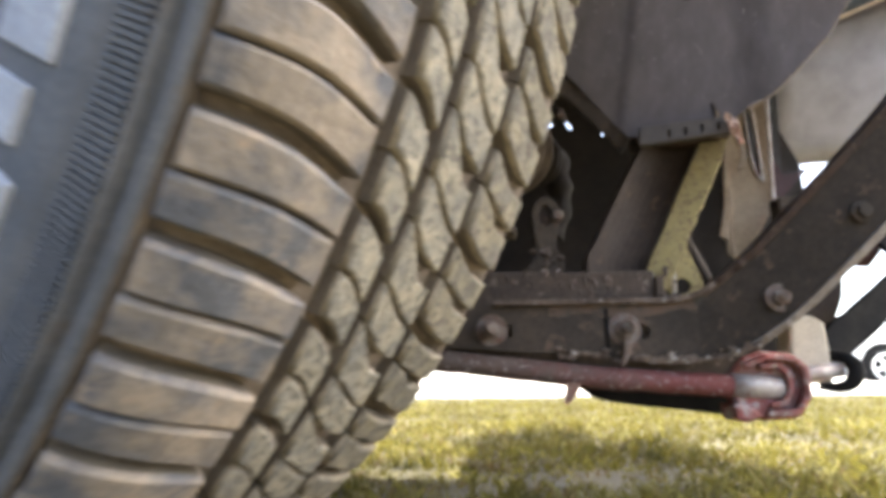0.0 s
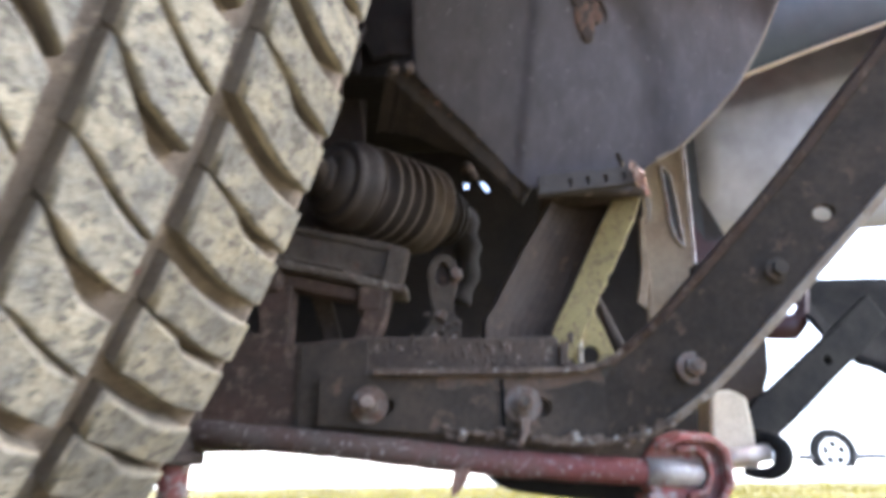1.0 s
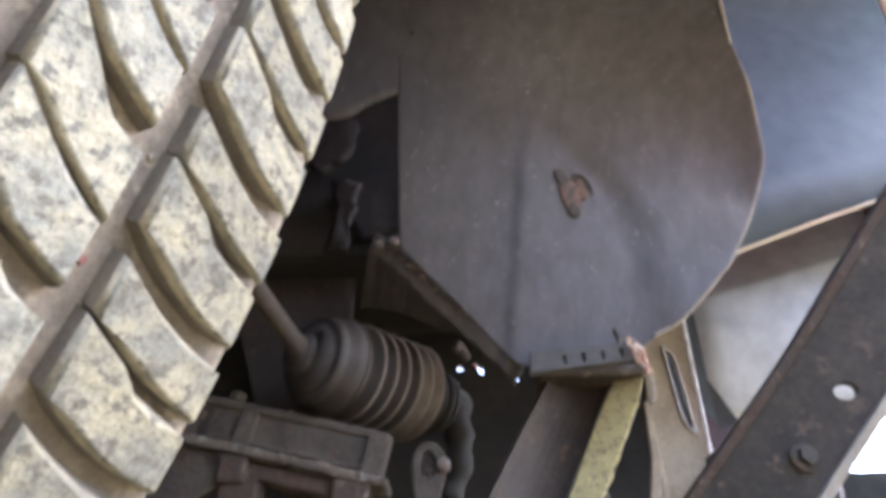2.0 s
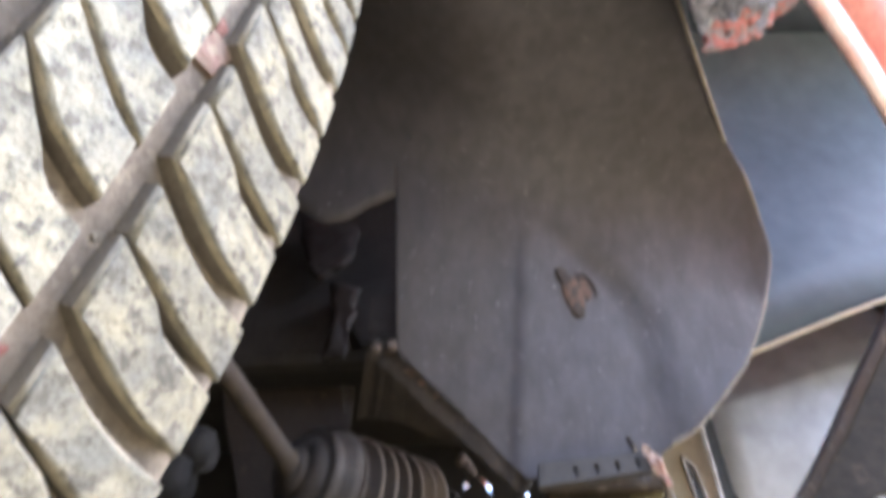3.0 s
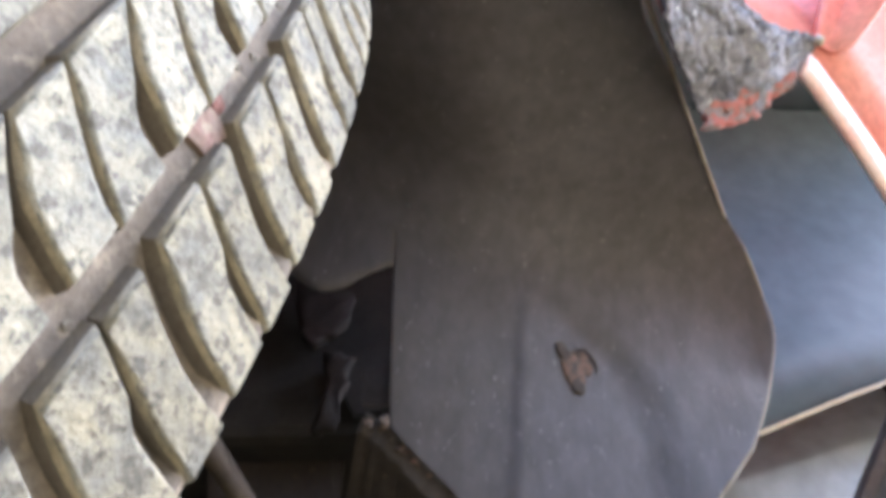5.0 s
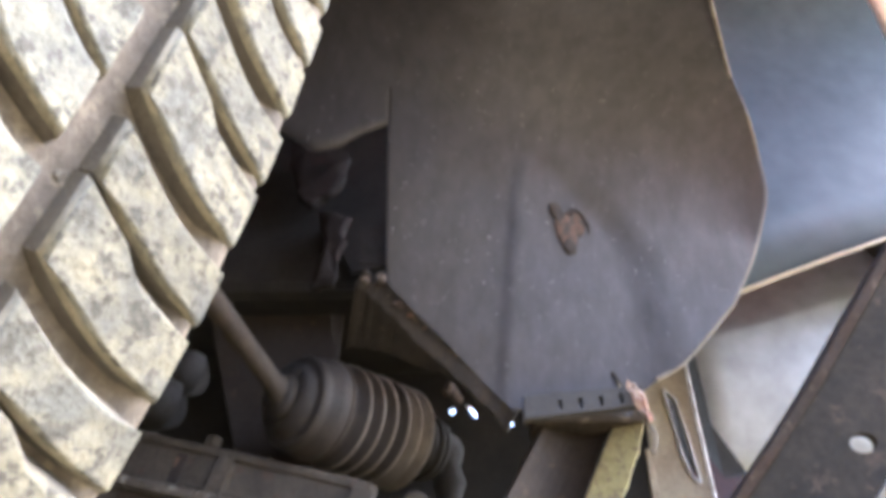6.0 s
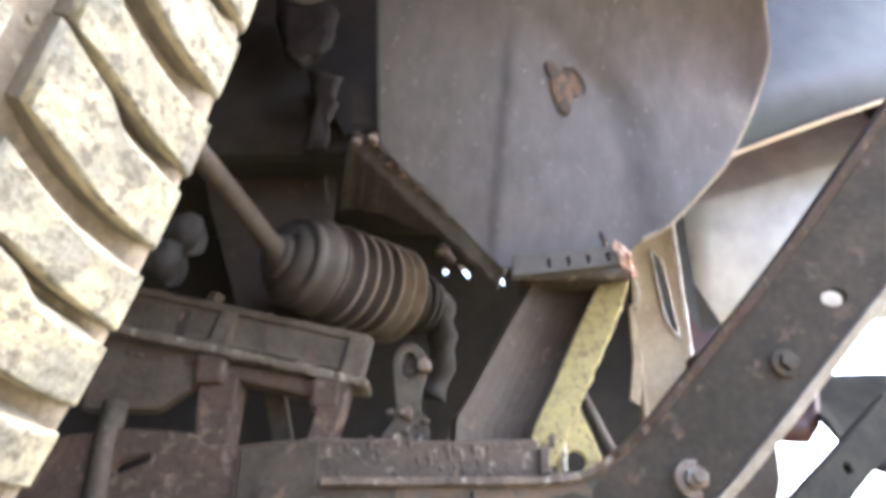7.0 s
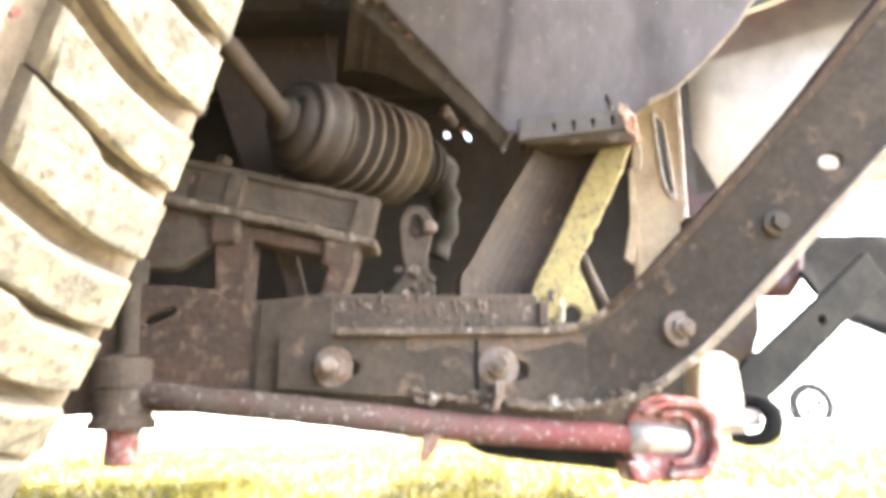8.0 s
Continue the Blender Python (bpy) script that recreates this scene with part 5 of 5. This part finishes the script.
def build_plates():
    """The tan upright plate with its slit, and the narrow strip beside it."""
    slit = [(0.2296, 0.4015), (0.2368, 0.3920), (0.2384, 0.3680), (0.2402, 0.3265), (0.2346, 0.3330), (0.2316, 0.3470), (0.2303, 0.3760)]
    bm = bmesh.new()
    plate(bm, [(0.214, 0.44), (0.252, 0.44), (0.245, 0.300), (0.215, 0.250), (0.203, 0.262), (0.208, 0.33)], 0.563, 0.567, [slit])
    p = part("side_plate", bm, M_TAN, car, "tan weathered plate with a narrow slit", bevel=0.0008)
    for side in (slit[:4], slit[3:] + slit[:1]):
        bm = bmesh.new()
        tube(bm, [(a, 0.5618, b) for a, b in side], 0.0011, 8)
        part("slit_edge", bm, M_BRIGHT, p, "bright worn edge of the slit")
    bm = bmesh.new()
    sweep(bm, [[(0.1925, 0.520, 0.336), (0.1955, 0.520, 0.336), (0.1955, 0.523, 0.336), (0.1925, 0.523, 0.336)], [(0.1900, 0.520, 0.295), (0.1962, 0.520, 0.295), (0.1962, 0.523, 0.295), (0.1900, 0.523, 0.295)], [(0.1838, 0.520, 0.268), (0.1900, 0.520, 0.263), (0.1900, 0.523, 0.263), (0.1838, 0.523, 0.268)]])
    sweep(bm, [[(0.1955, 0.522, 0.300), (0.1975, 0.522, 0.300), (0.1975, 0.524, 0.300), (0.1955, 0.524, 0.300)], [(0.1922, 0.522, 0.254), (0.1950, 0.522, 0.252), (0.1950, 0.524, 0.252), (0.1922, 0.524, 0.254)]])
    part("strip", bm, M_TAN, p, bevel=0.0005)
    bm = bmesh.new()
    rng = random.Random(8)
    rows = []
    for k in range(9):  # a folded strip, crushed so that each facet catches the light its own way
        t = k / 8
        wide = 0.0036 * (1 - 0.55 * abs(2 * t - 0.8))
        mid = Vector((0.1530 + 0.0068 * t, 0.3940 + 0.0014 * rng.uniform(-1, 1), 0.3178 - 0.0185 * t))
        rows.append([mid + Vector((sx * wide + rng.gauss(0, 0.0005), sy * 0.0011 + rng.gauss(0, 0.0007), rng.gauss(0, 0.0006))) for sx, sy in ((-1, 0), (-0.35, -1.3), (0.1, -0.2), (0.5, -1.2), (1, 0), (0, 1))])
    sweep(bm, rows)
    part("clip", bm, M_FOIL, p, "crumpled bright foil clip")
    bm = bmesh.new()
    tail = smoothed([(0.1560, 0.396, 0.3080), (0.1600, 0.397, 0.2985), (0.1610, 0.397, 0.2900), (0.1585, 0.398, 0.2830)], 5)
    sweep(bm, [[q + Vector((-0.0013, 0, 0)), q + Vector((0.0013, -0.001, 0)), q + Vector((0.0013, 0.0015, 0)), q + Vector((-0.0013, 0.0015, 0))] for q in tail])
    part("clip_tail", bm, M_TAN, p, bevel=0.0006)
    bm = bmesh.new()
    tube(bm, [(0.252, 0.560, 0.432), (0.2455, 0.560, 0.300)], 0.0013, 8)
    part("edge_bead", bm, M_BRIGHT, p, "bright edge bead")
    return p


build_beam()
build_bar()
build_bracket()
build_king_pin()
build_crossmember()
build_arm()
build_inner_parts()
build_link()
build_steering()
build_strut()
build_plates()


# ---- bodywork ----
def build_valance():
    """The dark front panel beyond the wing's edge, the pale panel behind it, and the gap between."""
    lower = smoothed([(0.17, 0.435, 0.372), (0.21, 0.438, 0.390), (0.248, 0.440, 0.4065), (0.312, 0.440, 0.4320), (0.39, 0.442, 0.462), (0.64, 0.45, 0.56)], 5)
    upper = [p + Vector((-0.02, -0.022, 0.84 - p.z)) for p in lower]
    rows = []
    for k in range(9):
        t = k / 8
        rows.append([a.lerp(b, t) + Vector((0.0, 0.012 * math.sin(math.pi * t) - 0.20 * max(0.0, t - 0.5) ** 2, 0.0)) for a, b in zip(lower, upper)])
    ob = sheet("front_valance", rows, M_VALANCE, "dark valance panel ahead of the inner wing")
    # the sun's glint along the lower edge is put in as a pale colour
    bm = bmesh.new()
    tube(bm, [p + Vector((0, -0.002, -0.001)) for p in lower[10:]], 0.0013, 8)
    part("lower_edge", bm, M_PALE, ob, "lower edge painted pale for a sun glint")
    rows = []
    for t in (0.0, 0.12, 0.26, 0.42, 0.58, 0.70, 0.745, 0.76, 0.775, 0.85, 0.93, 1.0, 1.2, 1.4):
        lean = -0.10 * max(0.0, t - 0.76)  # folded back above
        rows.append([(x, 0.770 + 0.055 * max(0.0, 1 - t) ** 2.2 - lean, (1 - t) * (0.428 + (x - 0.37) * 0.05) + t * (0.6425 + (x - 0.424) * 0.380)) for x in [0.346 + 0.04 * i for i in range(9)]])
    sheet("inner_panel", rows, M_GREYPANEL, "pale grey sheet panel behind the beam")
    bm = bmesh.new()
    plate(bm, [(0.235, 0.28), (0.262, 0.312), (0.300, 0.352), (0.276, 0.346), (0.282, 0.47), (0.235, 0.47)], 0.606, 0.610)
    strip = part("dark_strip", bm, M_PLASTIC, car, "dark grey strip with a maroon foot")
    bm = bmesh.new()
    plate(bm, [(0.240, 0.285), (0.262, 0.311), (0.298, 0.349), (0.276, 0.345), (0.262, 0.372), (0.256, 0.368)], 0.6035, 0.6055)
    part("foot", bm, M_MAROON, strip, "maroon painted foot")


def build_fender():
    """The red wing's lower corner, coated black beneath, and the skin above it."""
    coated = [[(0.02, 0.170, 0.540), (0.085, 0.160, 0.490), (0.140, 0.163, 0.447), (0.1655, 0.205, 0.450), (0.183, 0.235, 0.452), (0.190, 0.245, 0.445)],
              [(0.02, 0.150, 0.540), (0.088, 0.148, 0.492), (0.150, 0.155, 0.455), (0.176, 0.193, 0.457), (0.193, 0.222, 0.456), (0.201, 0.243, 0.448)],
              [(0.02, 0.135, 0.550), (0.092, 0.138, 0.500), (0.162, 0.150, 0.468), (0.192, 0.190, 0.464), (0.214, 0.215, 0.460), (0.214, 0.240, 0.452)],
              [(0.02, 0.130, 0.580), (0.094, 0.132, 0.530), (0.172, 0.148, 0.480), (0.203, 0.196, 0.468), (0.243, 0.214, 0.476), (0.238, 0.229, 0.468)]]
    rows = []
    for r in coated:
        _, y, z = r[0]
        rows.append(list(smoothed([(-0.75, y, z - 0.14), (-0.55, y, z + 0.07), (-0.20, y + 0.003, z + 0.09)] + r, 24)))
    fine = []
    for a, b in zip(rows, rows[1:]):
        fine += [[p.lerp(q, k / 16) for p, q in zip(a, b)] for k in range(16)]
    fine.append(rows[-1])
    rows = [[p + noise.noise_vector(p * 60) * 0.0018 + noise.noise_vector(p * 230) * 0.0014 + noise.noise_vector(p * 520) * 0.0012 for p in r] for r in fine]
    ob = sheet("wing_lip", rows, M_UNDERSEAL, "wing lip with rough black underseal and red showing at its corner", 0.003)
    # dark inner face between the lip and the inner wing
    line = smoothed([(0.126, 0.157, 0.456), (0.1405, 0.163, 0.448), (0.166, 0.205, 0.451), (0.1835, 0.235, 0.453), (0.1905, 0.245, 0.446)], 6)
    rows = [[p + Vector((0.0015 + 0.010 * t, 0.001 + 0.004 * t, 0.001 + 0.046 * t)) for p in line] for t in (0.0, 0.5, 1.0)]
    sheet("inner_face", rows, M_DIMRED, "dark maroon inner face of the lip", 0.0016, ob)
    # bare red where the coat has flaked off the lower corner
    ob.data.materials.append(M_CHIP)
    tip = [Vector(p) for p in ((0.189, 0.245, 0.445), (0.201, 0.243, 0.448), (0.214, 0.240, 0.452), (0.238, 0.229, 0.468))]
    for f in ob.data.polygons:
        near = min((Vector(f.center) - a.lerp(b, u / 4)).length for a, b in zip(tip, tip[1:]) for u in range(5))
        f.material_index = 1 if near + 0.010 * noise.noise(Vector(f.center) * 110) < 0.0085 else 0
    bm = bmesh.new()
    for p, s in (((0.190, 0.244, 0.444), 0.0028), ((0.196, 0.2435, 0.446), 0.0032), ((0.203, 0.2425, 0.4485), 0.003), ((0.209, 0.241, 0.451), 0.0032), ((0.216, 0.2385, 0.4545), 0.0026)):
        r = bmesh.ops.create_icosphere(bm, subdivisions=2, radius=s)["verts"]
        for v in r:
            v.co = Vector((v.co.x * 2.2, v.co.y * 0.8, v.co.z * 0.5)) + Vector(p)
    roughen(bm, 0.0016, 150)
    part("broken_edge", bm, M_CHIP, ob, "broken edge with red paint", smooth=True)
    bm = bmesh.new()
    bmesh.ops.create_icosphere(bm, subdivisions=2, radius=0.003)
    bmesh.ops.translate(bm, verts=bm.verts, vec=(0.245, 0.214, 0.474))
    part("clip", bm, M_BRIGHT, ob)
    rows = []
    base = smoothed([(-0.78, 0.134, 0.43), (-0.57, 0.134, 0.64), (-0.20, 0.136, 0.66), (0.020, 0.132, 0.570), (0.094, 0.134, 0.520), (0.171, 0.149, 0.478), (0.203, 0.198, 0.467), (0.243, 0.216, 0.474), (0.262, 0.215, 0.472), (0.30, 0.17, 0.50), (0.36, 0.12, 0.53)], 5)
    for k in range(7):
        t = k / 6
        rows.append([p + Vector((0.02 * t, -0.03 * math.sin(t * 2.2), 0.40 * t)) for p in base])
    sheet("wing_skin", rows, M_REDBODY, "faded red wing", 0.002)
    # bright lower edge of the red front panel, its highlight painted in pale pink
    strip = smoothed([(0.236, 0.227, 0.464), (0.258, 0.252, 0.448), (0.281, 0.280, 0.431), (0.33, 0.34, 0.41), (0.42, 0.42, 0.40)], 6)
    rows = [[p + Vector((0.0, 0.0, 0.0)) for p in strip], [p + Vector((0.005, -0.007, 0.008)) for p in strip]]
    edge = sheet("front_edge", rows, M_PINK, "faded red front panel with a highlight painted along its edge", 0.004)
    rows = [[p + Vector((0.006 + 0.07 * t, -0.006 - 0.10 * t, 0.008 + 0.16 * t - 0.05 * t * t)) for p in strip] for t in [k / 6 for k in range(7)]]
    sheet("front_panel", rows, M_REDBODY, "", 0.003, edge)


def build_shell():
    """Plain unseen panels that close the car above and behind what is seen, and shade it."""
    bm = bmesh.new()
    block(bm, (-1.6, 0.34, 0.84), (0.42, 1.55, 0.98))
    part("bonnet", bm, M_CARRED, car, bevel=0.05)
    # two unseen blocks added at the front to keep sun off parts and lawn
    bm = bmesh.new()
    block(bm, (0.42, 0.34, 0.845), (0.66, 0.90, 0.975))
    part("bonnet_front", bm, M_CARRED, car, bevel=0.02)
    bm = bmesh.new()
    block(bm, (0.64, 0.38, 0.64), (0.68, 1.55, 0.86))
    part("grille", bm, M_PLASTIC, car, bevel=0.012)
    bm = bmesh.new()
    block(bm, (-1.9, 0.14, 0.80), (0.62, 0.44, 0.97))
    part("wing_top", bm, M_CARRED, car, bevel=0.04)
    sheet("wing_lining", [[(x, y, 0.785 - 0.25 * max(0.0, 0.2 - y)) for x in (-0.2, 0.0, 0.2, 0.4, 0.61)] for y in (0.15, 0.22, 0.30, 0.37, 0.418)], M_VALANCE, "")
    bm = bmesh.new()
    block(bm, (-0.9, 0.66, 0.30), (-0.06, 1.15, 0.76))
    roughen(bm, 0.01, 8)
    part("engine_block", bm, M_HOUSING, car, bevel=0.02)
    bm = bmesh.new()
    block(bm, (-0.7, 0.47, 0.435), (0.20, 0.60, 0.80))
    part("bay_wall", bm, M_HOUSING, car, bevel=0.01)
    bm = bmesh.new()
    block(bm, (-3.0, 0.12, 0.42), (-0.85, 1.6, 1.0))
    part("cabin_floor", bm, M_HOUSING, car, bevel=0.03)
    # a stay and a ragged bracket behind the opening; the bracket's colour holds the gloom
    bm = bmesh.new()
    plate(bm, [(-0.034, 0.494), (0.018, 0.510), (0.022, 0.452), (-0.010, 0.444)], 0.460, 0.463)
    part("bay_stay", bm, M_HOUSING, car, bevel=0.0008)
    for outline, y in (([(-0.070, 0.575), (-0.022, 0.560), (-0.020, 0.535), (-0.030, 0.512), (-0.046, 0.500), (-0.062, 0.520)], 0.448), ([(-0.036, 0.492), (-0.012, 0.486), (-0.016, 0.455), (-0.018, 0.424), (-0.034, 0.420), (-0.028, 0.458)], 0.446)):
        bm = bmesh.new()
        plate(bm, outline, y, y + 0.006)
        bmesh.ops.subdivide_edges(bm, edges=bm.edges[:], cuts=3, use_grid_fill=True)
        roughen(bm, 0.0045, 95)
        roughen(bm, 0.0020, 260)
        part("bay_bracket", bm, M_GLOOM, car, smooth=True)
    # tab at the opening, its dimness put into the same darkened colour
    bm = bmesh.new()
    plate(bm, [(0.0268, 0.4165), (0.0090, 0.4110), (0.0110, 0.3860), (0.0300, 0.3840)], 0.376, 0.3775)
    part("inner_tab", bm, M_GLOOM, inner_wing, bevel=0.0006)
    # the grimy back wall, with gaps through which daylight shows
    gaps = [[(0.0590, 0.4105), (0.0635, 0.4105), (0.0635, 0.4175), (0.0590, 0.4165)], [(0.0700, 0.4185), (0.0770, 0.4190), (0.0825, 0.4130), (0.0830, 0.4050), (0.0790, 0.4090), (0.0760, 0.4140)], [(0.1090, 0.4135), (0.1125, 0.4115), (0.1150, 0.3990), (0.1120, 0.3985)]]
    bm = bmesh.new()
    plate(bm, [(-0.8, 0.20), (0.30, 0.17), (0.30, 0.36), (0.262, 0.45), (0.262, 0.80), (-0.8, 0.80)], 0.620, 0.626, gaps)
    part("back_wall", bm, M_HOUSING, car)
    # dark sump guard seen under the bar
    bm = bmesh.new()
    plate(bm, [(p.x, p.y) for p in smoothed([(0.052, 0.160, 0), (0.066, 0.1487, 0), (0.080, 0.1400, 0), (0.106, 0.1355, 0), (0.143, 0.1316, 0), (0.1755, 0.1275, 0), (0.195, 0.129, 0), (0.202, 0.164, 0)], 4)], 0.50, 0.53)
    part("sump_guard", bm, M_ARM, car, "black guard plate", bevel=0.003)


def build_front_fittings():
    """What shows past the beam's front: cream block, black arm with its ring and stub, brown post."""
    bm = bmesh.new()
    sweep(bm, [[(x0, y, z) for x0, y in ((0.196 + dx, 0.452), (0.2205 + e, 0.452), (0.2205 + e, 0.474), (0.196 + dx, 0.474))] for z, dx, e in ((0.150, 0.006, 0.003), (0.170, 0.002, 0.003), (0.190, 0.004, 0.002), (0.1955, 0.008, -0.006))])
    ob = part("spacer_block", bm, M_CREAM, car, "cream plastic block", bevel=0.002)
    bm = bmesh.new()
    tube(bm, [(0.19, 0.455, 0.1545), (0.2290, 0.4505, 0.1594)], 0.0052, 16)
    part("stub_rod", bm, M_BRIGHT, ob, "bright stub rod", smooth=True)
    # the arm hangs from the bumper and ends in a thick loop round the stub
    bm = bmesh.new()
    upper = [(0.2220, 0.1630), (0.2208, 0.1800), (0.2343, 0.1924), (0.2472, 0.1991), (0.2803, 0.2219), (0.2968, 0.2333), (0.3480, 0.2695)]
    lower = [(0.3640, 0.2500), (0.3153, 0.2162), (0.2802, 0.1921), (0.2601, 0.1782), (0.2414, 0.1667), (0.2319, 0.1640)]
    plate(bm, upper + lower, 0.0, 0.010, [ring_points(0.2968, 0.2185, 0.0027, 14)])
    for v in bm.verts:
        v.co.y += 0.464 + 0.42 * (v.co.x - 0.2335)
    arm = part("bumper_arm", bm, M_ARM, car, "black bumper arm with a looped end", bevel=0.002)
    bm = bmesh.new()
    loop = smoothed([(0.2140, 0.454, 0.1490), (0.2210, 0.451, 0.1478), (0.2275, 0.448, 0.1482), (0.2320, 0.446, 0.1512), (0.2345, 0.445, 0.1572), (0.2335, 0.447, 0.1635), (0.2290, 0.454, 0.1665), (0.2240, 0.466, 0.1680)], 4)
    tube(bm, loop, [0.0026 + 0.0026 * min(1.0, k / 14) for k in range(len(loop))], 10)
    part("loop", bm, M_ARM, arm, smooth=True)
    bm = bmesh.new()
    sweep(bm, [[(x0, y, z) for x0, y in ((0.232, 0.52), (x1, 0.52), (x1, 0.538), (0.232, 0.538))] for z, x1 in ((0.188, 0.251), (0.198, 0.2640), (0.2166, 0.2720), (0.235, 0.2740), (0.30, 0.274))])
    roughen(bm, 0.0012, 90)
    part("post", bm, M_ROD, car, bevel=0.002)
    # underside of the bumper with its ragged edge, and the maroon end beside it
    low = smoothed([(0.343, 0.266, 0), (0.349, 0.253, 0), (0.357, 0.243, 0), (0.368, 0.234, 0), (0.392, 0.222, 0), (0.45, 0.206, 0), (0.56, 0.19, 0)], 5)
    rows = [[(p.x, 0.58 + 0.05 * t, p.y + (0.315 - p.y) * t + 0.002 * noise.noise(Vector((p.x * 90, t * 3, 0)))) for p in low] for t in [k / 7 for k in range(8)]]
    sheet("bumper", rows, M_ARM, "dark bumper underside with a ragged edge", 0.004)
    rows = [[(x, 0.590, z + 0.022 * k) for x, z in ((0.262, 0.275), (0.290, 0.259), (0.311, 0.2525), (0.332, 0.2515), (0.343, 0.2640), (0.350, 0.290))] for k in range(2)]
    sheet("bumper_end", rows, M_MAROON, "", 0.003)
    # unseen bar, added only for the shadow it casts on the grass
    bm = bmesh.new()
    block(bm, (0.69, 0.60, 0.64), (0.78, 1.35, 0.80))
    part("front_bumper", bm, M_PLASTIC, car, bevel=0.02)


build_valance()
build_fender()
build_shell()
build_front_fittings()
# the tread comes last: many small blocks
build_tread(tyre)
